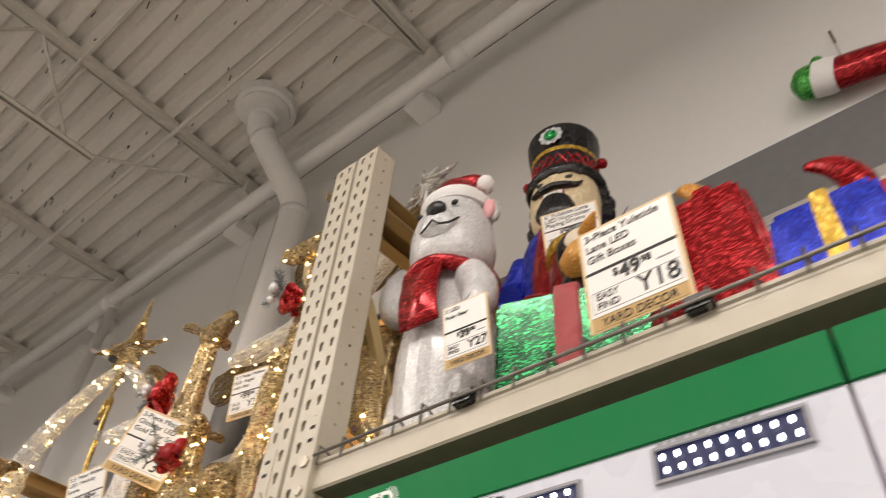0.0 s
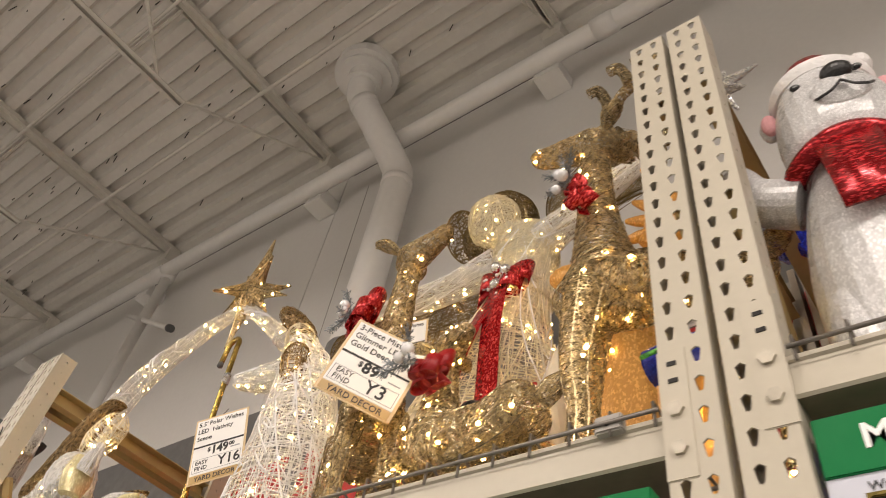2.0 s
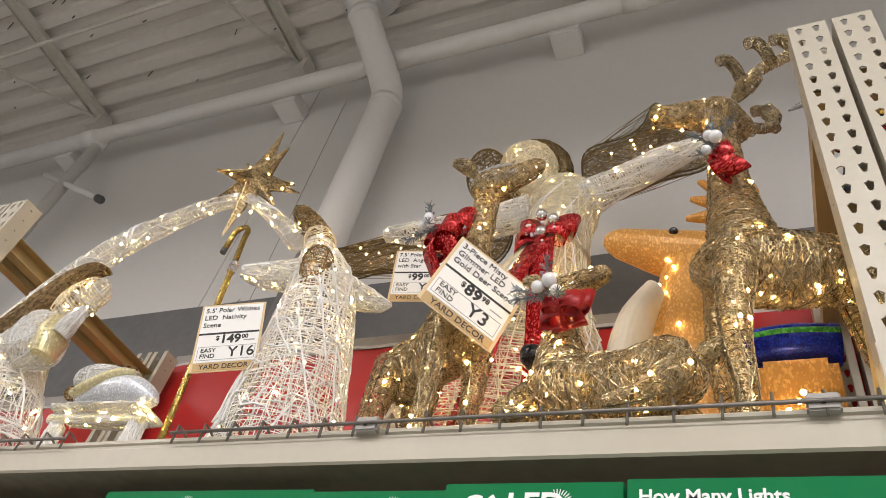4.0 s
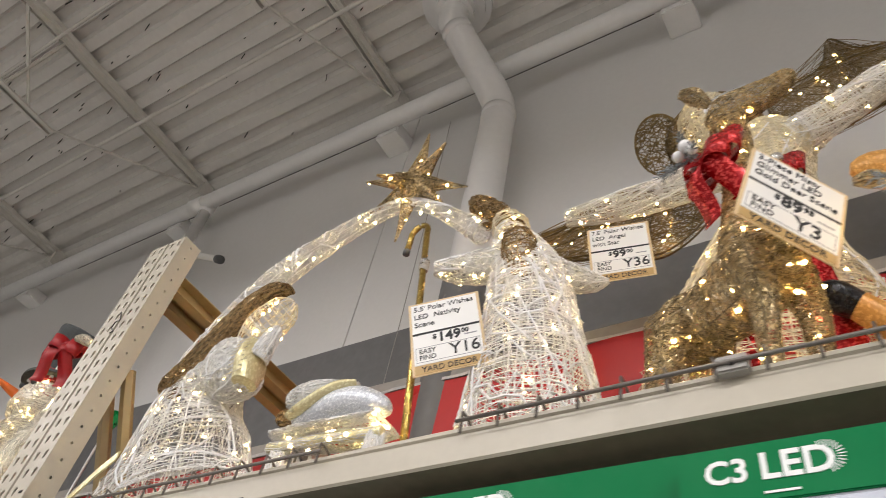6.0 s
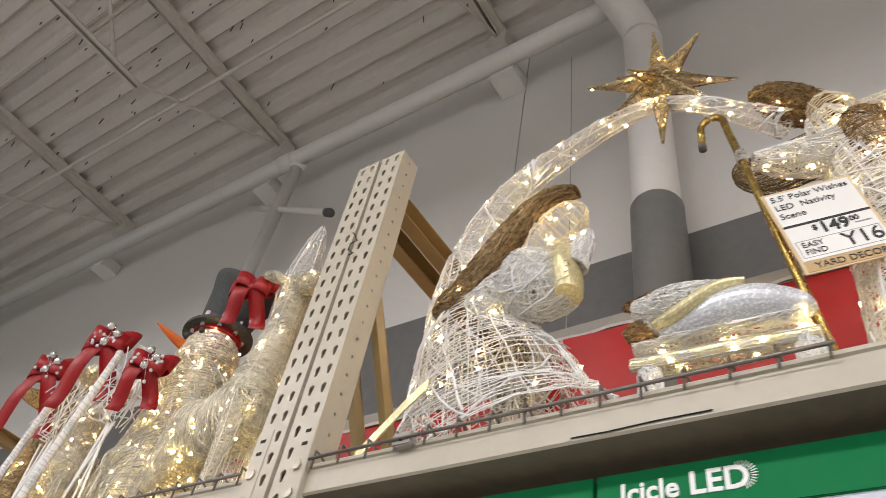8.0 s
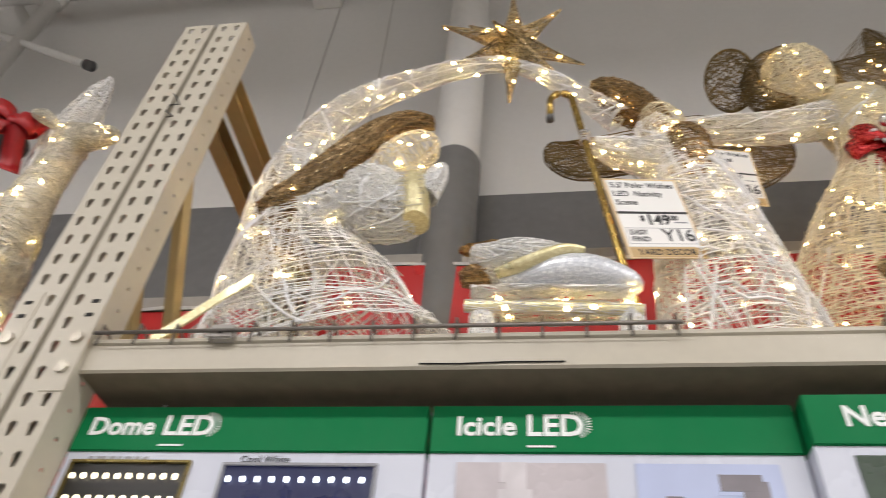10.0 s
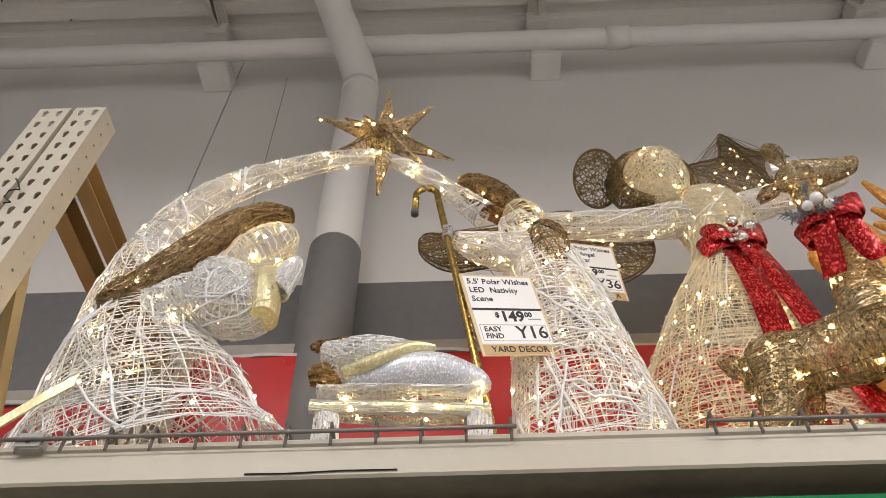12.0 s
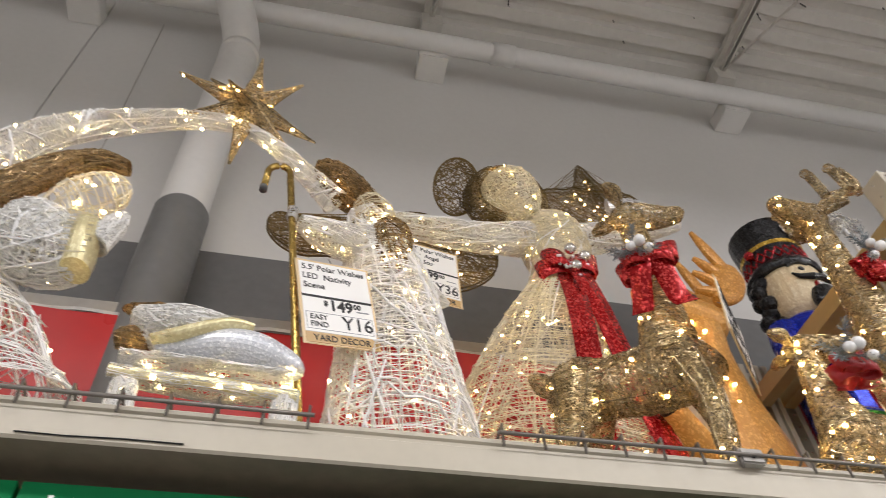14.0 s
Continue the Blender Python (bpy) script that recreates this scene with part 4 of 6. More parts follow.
beard = Loft([(-2.405, 1.36, 2.88, 0.035, 0.03), (-2.385, 1.355, 2.84, 0.048, 0.04), (-2.38, 1.355, 2.79, 0.046, 0.038), (-2.375, 1.36, 2.745, 0.030, 0.025), (-2.37, 1.36, 2.725, 0.010, 0.010)])
woven(g, beard, 4, None, 0.009, 0.0013, 60, 8, lamps=5, shag=100)
nose = Loft([(-2.45, 1.385, 2.99, 0.045, 0.045), (-2.43, 1.38, 2.94, 0.055, 0.05), (-2.415, 1.375, 2.885, 0.04, 0.04)])
woven(g, nose, 7, None, 0.010, 0.0016, 14, 5, lamps=6)
figure("nativity_light_figure", g, NAT, "white thread robed pair under a lit arch, on the wire shelf")

# many-pointed star at the crown of the arch
g = Geo()
SC = np.array((-2.825, 1.345, 3.335))
for ang, ln, dy in ((91, 0.31, 0.0), (129, 0.235, 0.03), (155, 0.25, -0.02), (206, 0.19, 0.0), (268, 0.30, 0.0), (310, 0.20, 0.02), (336, 0.225, 0.03), (28, 0.165, -0.06), (60, 0.12, 0.12), (240, 0.10, -0.13)):
    a = math.radians(ang)
    d = np.array((math.cos(a) * ln, dy, math.sin(a) * ln))
    tip = SC + d
    L = Loft([(*(SC + d * 0.08), 0.040, 0.040), (*(SC + d * 0.3), 0.029, 0.027), (*(SC + d * 0.62), 0.014, 0.013), (*tip, 0.002, 0.002)], (0.3, 1, 0.12))
    g.loft(L, 7, 8, 1)
    wind(g, L, 0.010, 0.0016, 0, 0.8)
    ribs(g, L, 4, 0.0022, 0, 5)
    fuzz(g, L, 60, 0.04, 0.0012, 0)
    bulbs(g, L, 2, 0.0048, 2, 0.8)
figure("star_topper", g, [M_GOLDT, M_GOLDNET, M_BULB], "gold glitter many-pointed star lit from inside, on the arch", "star ornament")

# manger with a bundle
g = Geo()
MY = 1.22
rail = Loft([(-2.90, MY, 2.212, 0.013, 0.010), (-2.73, MY, 2.205, 0.014, 0.010), (-2.572, MY, 2.190, 0.013, 0.010)])
g.loft(rail, 8, 14, 2)
wind(g, rail, 0.03, 0.0012, 0)
fuzz(g, rail, 160, 0.05, 0.0010, 0)
bulbs(g, rail, 12, 0.0046, 3, 1.05)
for x in (-2.868, -2.594):
    leg = Loft([(x, MY + 0.01, ZS, 0.026, 0.02), (x, MY + 0.01, 2.195, 0.022, 0.02)])
    woven(g, leg, 0, 1, 0.007, 0.0014, 40, 4, lamps=1, shag=180)
straw = Loft([(-2.89, MY + 0.02, 2.235, 0.012, 0.05), (-2.74, MY + 0.03, 2.232, 0.014, 0.06), (-2.585, MY + 0.02, 2.222, 0.010, 0.05)])
woven(g, straw, 0, None, 0.010, 0.0013, 40, 4, lamps=6, shag=320)
for x in (-2.885, -2.85, -2.82):
    g.tube([(x, MY + 0.03, 2.20), (x + 0.012, MY + 0.04, 2.33)], 0.0018, 4, 0)
wrap = Loft([(-2.835, MY, 2.262, 0.012, 0.02), (-2.79, MY, 2.266, 0.024, 0.03), (-2.73, MY, 2.282, 0.037, 0.04), (-2.67, MY, 2.283, 0.040, 0.04), (-2.62, MY, 2.268, 0.033, 0.034), (-2.582, MY, 2.252, 0.021, 0.024), (-2.568, MY, 2.248, 0.006, 0.010)])
g.loft(wrap, 26, 26, 4)
scarf = Loft([(-2.84, MY - 0.025, 2.268, 0.008, 0.014), (-2.80, MY - 0.035, 2.276, 0.012, 0.016), (-2.75, MY - 0.036, 2.300, 0.012, 0.016), (-2.71, MY - 0.025, 2.322, 0.012, 0.018), (-2.675, MY - 0.01, 2.332, 0.007, 0.014)])
g.loft(scarf, 16, 16, 2)
cloth = Loft([(-2.885, 1.24, 2.355, 0.02, 0.03), (-2.84, 1.23, 2.325, 0.040, 0.05), (-2.79, 1.22, 2.322, 0.042, 0.05), (-2.74, 1.215, 2.328, 0.026, 0.035), (-2.68, 1.23, 2.335, 0.008, 0.02)])
woven(g, cloth, 0, 1, 0.008, 0.0014, 90, 4, 0, 10, 5, shag=520, tr=0.0026)
for kk in range(34):
    rr = 0.082 + RNG.uniform(-0.010, 0.008)
    g.tube([(-2.835 + rr * math.cos(a) + RNG.gauss(0, 0.002), 1.25 + 0.5 * rr * math.sin(a), 2.383 + 0.20 * rr * math.sin(a) + RNG.gauss(0, 0.003)) for a in np.linspace(0, 6.28, 26)], 0.0014, 3, 5)
cap = Loft([(-2.915, 1.24, 2.295, 0.01, 0.02), (-2.89, 1.24, 2.302, 0.020, 0.03), (-2.855, 1.24, 2.300, 0.010, 0.02)])
woven(g, cap, 5, 6, 0.006, 0.0012, 20, 4, lamps=0, shag=180)
figure("manger_light_figure", g, [M_THREAD, M_WHITENET, M_SASH, M_BULB, M_SILVER, M_BRONZE, M_BRONZENET], "lit manger with silver glitter bundle, standing on the wire shelf", "light-up figure")

# shepherd's crook
t = thing("shepherd_crook", -2.56, 1.29, ZS, "antique brass tube crook standing beside the manger", "crook")
g = Geo()
pts = [(0.012, 0.0, 0.0), (-0.028, 0.003, 0.32), (-0.075, 0.005, 0.68), (-0.104, 0.006, 0.90)]
for a in np.linspace(0.25, math.pi * 1.05, 11):
    pts.append((-0.135 + 0.029 * math.cos(a), 0.008, 0.92 + 0.036 * math.sin(a)))
pts.append((-0.166, 0.008, 0.855))
g.tube(pts, 0.0092, 12, caps=True)
g.made("tube", M_BRASS, t, smooth=True)
round_pipe("tip_cap", [(-0.166, 0.008, 0.842), (-0.166, 0.008, 0.858)], 0.0102, M_CORD, t, "dark rubber tip")
g = Geo()
for k in range(14):
    z = 0.74 + 0.003 * k
    g.tube([(-0.083 + 0.012 * math.cos(a), 0.005 + 0.012 * math.sin(a), z + RNG.gauss(0, 0.003)) for a in np.linspace(0, 6.28, 9)], 0.002, 3)
g.made("tie", M_SILVERT, t, "silver thread tie")

# angel with outspread wings
ANG = [M_CREAMT, M_IVORYNET, M_TWINE, M_BULB, M_WINGT, M_WINGNET, M_THREAD, M_WHITENET]
g = Geo()
AX, AY = -1.765, 1.70
dress = Loft([(AX - 0.105, AY, ZS, 0.36, 0.24), (AX - 0.10, AY, 2.35, 0.335, 0.22), (AX - 0.085, AY, 2.58, 0.292, 0.20), (AX - 0.055, AY, 2.84, 0.195, 0.15), (AX - 0.01, AY, 3.05, 0.120, 0.105),
              (AX + 0.01, AY, 3.17, 0.100, 0.09), (AX + 0.012, AY, 3.30, 0.122, 0.095), (AX, AY, 3.38, 0.105, 0.085), (AX - 0.04, AY, 3.44, 0.05, 0.045)])
woven(g, dress, 0, None, 0.012, 0.0015, 300, 18, 2, 16, 80, span=(0.15, 0.7), shag=160)
hoops(g, dress, 6, 0.0024, 0)
bodice = Loft([(AX + 0.0, AY, 3.08, 0.118, 0.105), (AX + 0.01, AY, 3.18, 0.103, 0.094), (AX + 0.012, AY, 3.30, 0.126, 0.10), (AX, AY, 3.39, 0.110, 0.09), (AX - 0.04, AY, 3.45, 0.055, 0.05)])
woven(g, bodice, 0, 1, 0.007, 0.0012, 120, 6, 2, 8, 12, shag=260)
HX = AX - 0.125
head = Loft([(HX + 0.06, AY - 0.02, 3.43, 0.04, 0.04), (HX + 0.03, AY - 0.02, 3.475, 0.086, 0.085), (HX, AY - 0.02, 3.545, 0.108, 0.105), (HX - 0.02, AY - 0.02, 3.62, 0.092, 0.09), (HX - 0.03, AY - 0.02, 3.665, 0.03, 0.03)])
woven(g, head, 0, 1, 0.009, 0.0013, 110, 10, lamps=16, shag=120)


def flat_wing(g, outline, y, thick=0.018, lamps=14, strands=230, slot=4, web=5):
    """A flat wire wing: rim, web and strands across."""
    o = [Vector((p[0], y + (p[2] if len(p) > 2 else 0), p[1])) for p in outline]
    n = len(o)
    rim = []
    for i in range(n):
        p0, p1, p2, p3 = o[i - 1], o[i], o[(i + 1) % n], o[(i + 2) % n]
        for k in range(6):
            f = k / 6
            rim.append(0.5 * ((2 * p1) + (p2 - p0) * f + (2 * p0 - 5 * p1 + 4 * p2 - p3) * f**2 + (3 * p1 - p0 - 3 * p2 + p3) * f**3))
    c = sum(rim, Vector()) / len(rim)
    m = len(rim)
    for s in (-1, 1):
        dv = Vector((0, s * thick * 0.5, 0))
        g.tube([p + dv for p in rim] + [rim[0] + dv], 0.0035, 5, slot)
        v = [c + dv * 1.6] + [p + dv for p in rim]
        g.add(v, [(0, 1 + k, 1 + (k + 1) % m) for k in range(m)], web)
    for _ in range(strands):
        a, b = RNG.randrange(m), RNG.randrange(m)
        s = RNG.choice((-1, 1)) * thick * 0.55
        p, q = rim[a], rim[b]
        g.tube([p + Vector((0, s, 0)), p.lerp(q, 0.5) + Vector((0, s * 1.6, 0)), q + Vector((0, s, 0))], 0.0012, 3, slot)
    for _ in range(lamps):
        p = rim[RNG.randrange(m)].lerp(c, RNG.uniform(0.1, 0.9))
        g.ball(p + Vector((0, -thick * 0.6, 0)), BR, 3, 5, 4)


WY = AY + 0.06
flat_wing(g, [(-1.97, 3.36), (-2.09, 3.38), (-2.20, 3.46), (-2.32, 3.44), (-2.42, 3.37), (-2.58, 3.34), (-2.72, 3.36), (-2.74, 3.27), (-2.64, 3.18), (-2.45, 3.20), (-2.30, 3.16), (-2.12, 3.09), (-1.97, 3.20)], WY)
flat_wing(g, [(-1.66, 3.40), (-1.71, 3.56), (-1.71, 3.76, 0.03), (-1.57, 3.86, 0.07), (-1.51, 3.95, 0.09), (-1.46, 4.12, 0.11), (-1.385, 3.95, 0.09), (-1.26, 3.84, 0.06), (-1.27, 3.56, 0.03), (-1.42, 3.48), (-1.56, 3.42)], WY)
# round mesh disc behind the head, tipped towards the aisle
dc, du, dv = Vector((-2.085, AY + 0.03, 3.63)), Vector((0.088, 0, 0)), Vector((0, -0.075, 0.082))
rim = [dc + du * math.cos(a) + dv * math.sin(a) for a in np.linspace(0, 6.2832, 33)]
g.tube(rim, 0.004, 5, 4)
g.add([dc] + rim, [(0, k, k + 1) for k in range(1, 33)], 5)
for _ in range(90):
    p, q = RNG.choice(rim), RNG.choice(rim)
    g.tube([p, p.lerp(q, 0.5) + Vector((0, -0.006, -0.006)), q], 0.0013, 3, 4)
hairs = Loft([(HX - 0.03, AY + 0.0, 3.425, 0.02, 0.03), (HX - 0.115, AY + 0.02, 3.48, 0.032, 0.05), (HX - 0.14, AY + 0.02, 3.58, 0.034, 0.05), (HX - 0.085, AY + 0.02, 3.68, 0.032, 0.06), (HX + 0.01, AY + 0.02, 3.705, 0.03, 0.07), (HX + 0.095, AY + 0.02, 3.65, 0.030, 0.06),
              (HX + 0.125, AY + 0.02, 3.56, 0.028, 0.05), (HX + 0.12, AY + 0.02, 3.47, 0.012, 0.02)])
woven(g, hairs, 4, 5, 0.010, 0.0016, 80, 6, lamps=4, shag=160, span=(0.05, 0.2))
for ends in (((AX - 0.09, AY - 0.02, 3.31), (AX - 0.27, AY - 0.04, 3.26), (AX - 0.46, AY - 0.06, 3.24), (AX - 0.62, AY - 0.07, 3.25)), ((AX + 0.09, AY - 0.02, 3.33), (AX + 0.22, AY - 0.04, 3.37), (AX + 0.36, AY - 0.06, 3.42), (AX + 0.49, AY - 0.07, 3.46))):
    armr = Loft([(*p, r, r * 0.88) for p, r in zip(ends, (0.07, 0.056, 0.05, 0.03))], (0, 1, 0))
    woven(g, armr, 6, None, 0.008, 0.0014, 130, 7, 2, 16, 12, shag=160)
figure("angel_light_figure", g, ANG, "ivory thread angel with dark gold mesh wings, on the shelf")


# ---- deer ----
def deer(name, cx, cy, heading, scale, mats, label, antlers=False, neck=1.0, lying=False, lamps=0.6, shag=1.0, silver=False, lean=0.0, turn=0.0, aside=0.0, body=1.0, tall=0.42, girth=1.0, nod=0.0):
    """A wire deer at cx, cy; heading in degrees from +x; forelegs stand at cx, cy. Local: f forward, s sideways, u up."""
    g = Geo()
    c, s_ = math.cos(radians(heading)), math.sin(radians(heading))

    def P(f, s, u, *r):
        return (cx + scale * (f * c - s * s_), cy + scale * (f * s_ + s * c), ZS + scale * u, *(scale * q for q in r))

    ch, sh = math.cos(radians(heading + turn)), math.sin(radians(heading + turn))
    bx, by = P(-0.01, aside, 0)[:2]

    def Q(f, s, u, *r):
        return (bx + scale * (f * ch - s * sh), by + scale * (f * sh + s * ch), ZS + scale * u, *(scale * q for q in r))

    up, side = (0, 0, 1), (-s_, c, 0.001)
    hside = (-sh, ch, 0.001)
    h = tall if not lying else 0.17
    k = body
    parts = [
        (Loft([P(0.07, 0, h + 0.02, 0.03, 0.05), P(0.03, 0, h + 0.0, 0.085, 0.11), P(-0.10 * k, 0, h - 0.01, 0.09, 0.115), P(-0.26 * k, 0, h + 0.0, 0.08, 0.10), P(-0.39 * k, 0, h + 0.02, 0.09, 0.115), P(-0.46 * k, 0, h + 0.02, 0.06, 0.07), P(-0.49 * k, 0, h + 0.03, 0.01, 0.02)], up), 1.0),
        (Loft([P(-0.03, 0, h + 0.02, 0.10, 0.095), P(-0.015 + lean, aside * 0.45, h + 0.15 * neck, 0.068, 0.064), P(-0.01 + lean * 1.6, aside * 0.8, h + 0.27 * neck, 0.050, 0.048), Q(lean * 2, 0, h + 0.38 * neck, 0.046, 0.043)], side), 0.7),
        (Loft([Q(-0.06 + lean * 2, 0, h + 0.40 * neck, 0.02, 0.02), Q(-0.01 + lean * 2, 0, h + 0.415 * neck, 0.052, 0.052), Q(0.06 + lean * 2, 0, h + 0.405 * neck + nod * 0.3, 0.045, 0.043), Q(0.13 + lean * 2, 0, h + 0.39 * neck + nod * 0.7, 0.034, 0.034), Q(0.175 + lean * 2, 0, h + 0.385 * neck + nod, 0.026, 0.024), Q(0.19 + lean * 2, 0, h + 0.384 * neck + nod, 0.010, 0.010)], up), 0.35),
    ]
    if not lying:
        for sd in (-1, 1):
            parts.append((Loft([P(0.01, sd * 0.055, h - 0.03, 0.05, 0.045), P(0.03, sd * 0.06, 0.24, 0.032, 0.03), P(0.02, sd * 0.06, 0.10, 0.022, 0.02), P(0.03, sd * 0.06, 0.0, 0.022, 0.02)], side), 0.3))
            parts.append((Loft([P(-0.37 * k, sd * 0.055, h + 0.02, 0.085, 0.05), P(-0.40 * k, sd * 0.065, 0.28, 0.055, 0.038), P(-0.45 * k, sd * 0.065, 0.17, 0.028, 0.024), P(-0.43 * k, sd * 0.065, 0.0, 0.023, 0.02)], side), 0.35))
    else:
        for sd in (-1, 1):
            parts.append((Loft([P(0.03, sd * 0.06, h - 0.05, 0.045, 0.04), P(0.12, sd * 0.06, 0.06, 0.03, 0.03), P(0.02, sd * 0.09, 0.03, 0.022, 0.02)], up), 0.25))
            parts.append((Loft([P(-0.36, sd * 0.07, h - 0.03, 0.085, 0.06), P(-0.28, sd * 0.10, 0.06, 0.045, 0.04), P(-0.18, sd * 0.11, 0.03, 0.022, 0.02)], up), 0.25))
    for sd in (-1, 1):
        parts.append((Loft([Q(-0.035 + lean * 2, sd * 0.04, h + 0.43 * neck, 0.012, 0.012), Q(-0.06 + lean * 2, sd * 0.075, h + 0.445 * neck, 0.028, 0.020), Q(-0.09 + lean * 2, sd * 0.105, h + 0.445 * neck, 0.012, 0.010)], up), 0.1))
    parts.append((Loft([P(-0.47 * k, 0, h + 0.05, 0.025, 0.03), P(-0.51 * k, 0, h + 0.085, 0.03, 0.035), P(-0.545 * k, 0, h + 0.12, 0.014, 0.016)], side), 0.1))
    for i, (L, w) in enumerate(parts):
        if i < 2:
            L.c[:, 3:] *= girth
        g.loft(L, 14, 16, 1, 0.97)
        wind(g, L, 0.009, 0.0010, 0, 1.1)
        criss(g, L, int(260 * w), 0.0009, 0, (0.04, 0.2), 1.8)
        ribs(g, L, 5, 0.0016, 0)
        fuzz(g, L, int(900 * w * shag), 0.022, 0.0008, 0)
        if w > 0.1:
            bulbs(g, L, max(1, int(34 * w * lamps)), BR, 2)
    if antlers:
        for sd in (-1, 1):
            def A(u):
                return h + 0.445 * neck + (u - 0.445) * 0.8

            main = [Q(-0.04, sd * 0.03, A(0.445)), Q(-0.07, sd * 0.07, A(0.50)), Q(-0.11, sd * 0.10, A(0.52)), Q(-0.17, sd * 0.12, A(0.56)), Q(-0.20, sd * 0.12, A(0.64)), Q(-0.17, sd * 0.11, A(0.68))]
            tines = [main]
            for f, u0 in ((-0.05, 0.50), (-0.12, 0.52), (-0.19, 0.55)):
                sdv = sd * (0.07 if f > -0.1 else 0.12)
                tines.append([Q(f, sdv, A(u0)), Q(f + 0.01, sdv, A(u0 + 0.07)), Q(f + 0.03, sdv, A(u0 + 0.125)), Q(f + 0.055, sdv, A(u0 + 0.11))])
            for pts in tines:
                L = Loft([(*p[:3], 0.016 * scale, 0.016 * scale) for p in pts], hside)
                g.loft(L, 12, 8, 1, 0.95)
                wind(g, L, 0.006, 0.0014, 0)
                fuzz(g, L, 50, 0.03, 0.0011, 0)
    if silver:
        L = Loft([Q(-0.06, 0, h + 0.455 * neck, 0.02, 0.04), Q(0.03, 0, h + 0.455 * neck, 0.018, 0.045), Q(0.12, 0, h + 0.43 * neck, 0.008, 0.02)], up)
        g.loft(L, 8, 10, 3)
        fuzz(g, L, 60, 0.03, 0.0014, 3)
    return figure(name, g, mats, label, "light-up deer")


GOLD = [M_GOLDT, M_GOLDNET, M_BULB, M_SILVERT]
deer("deer_light_figure", -1.775, 1.20, -38, 0.80, GOLD, "gold glitter mesh doe standing on the wire shelf", neck=1.50, tall=0.40, girth=0.88, silver=True, turn=28, aside=0.0, body=0.78, nod=0.07, lamps=0.45)
deer("buck_light_figure", -1.215, 1.19, -163, 0.86, GOLD, "gold glitter mesh buck with antlers standing on the shelf", antlers=True, neck=1.40, tall=0.49, girth=0.88, body=0.8, nod=0.03, lamps=0.5)
deer("fawn_light_figure", -1.535, 1.14, 178, 0.62, GOLD, "small gold glitter mesh fawn lying on the shelf", neck=0.92, lying=True, turn=150, aside=0.0, body=0.85, girth=1.0, lamps=0.5)
PALE = [M_CHAMP, M_CHAMPNET, M_BULB, M_THREAD]
deer("pale_deer_light_figure", -4.0, 1.24, -12, 0.86, PALE, "champagne thread deer standing beside the rack upright", neck=1.25, tall=0.42, girth=1.1)
deer("pale_deer_light_figure", -4.60, 1.30, -75, 0.80, PALE, "champagne thread deer behind crossed white stakes", neck=0.9)
deer("pale_deer_light_figure", -4.98, 1.30, -75, 0.86, PALE, "champagne thread deer with a red bow at its neck", neck=0.95)
deer("buck_light_figure", -5.55, 1.40, -80, 0.98, GOLD, "gold glitter mesh buck further along the shelf", antlers=True)


# ---- bows ----
def ribbon(g, pts, width, wdir, slot=0, thick=0.002):
    """A strip with thickness along pts; wdir is the direction of its width."""
    p = [Vector(q) for q in pts]
    w = Vector(wdir).normalized() * width / 2
    n = len(p)
    v = []
    for i, q in enumerate(p):
        t = (p[min(i + 1, n - 1)] - p[max(i - 1, 0)]).normalized()
        k = t.cross(w).normalized() * thick / 2
        v += [q - w + k, q + w + k, q + w - k, q - w - k]
    f = [(4 * i + a, 4 * i + (a + 1) % 4, 4 * i + 4 + (a + 1) % 4, 4 * i + 4 + a) for i in range(n - 1) for a in range(4)]
    f += [(3, 2, 1, 0), tuple(4 * n - 4 + a for a in range(4))]
    g.add(v, f, slot)


def sprig(parent, x, y, z, s, dirs):
    g = Geo()
    for d in dirs:
        dv = Vector(d).normalized() * 0.085 * s
        g.tube([(x, y, z), (x + dv.x, y + dv.y, z + dv.z)], 0.0016, 4)
        for k in range(70):
            f = RNG.uniform(0.05, 1)
            o = Vector((RNG.gauss(0, 1), RNG.gauss(0, 1), RNG.gauss(0, 1))).normalized() * 0.018 * s + dv * 0.12
            p = Vector((x, y, z)) + dv * f
            g.tube([p, p + o], 0.0009, 3)
    g.made("pine_sprig", M_PINE, parent, "frosted grey pine sprig")


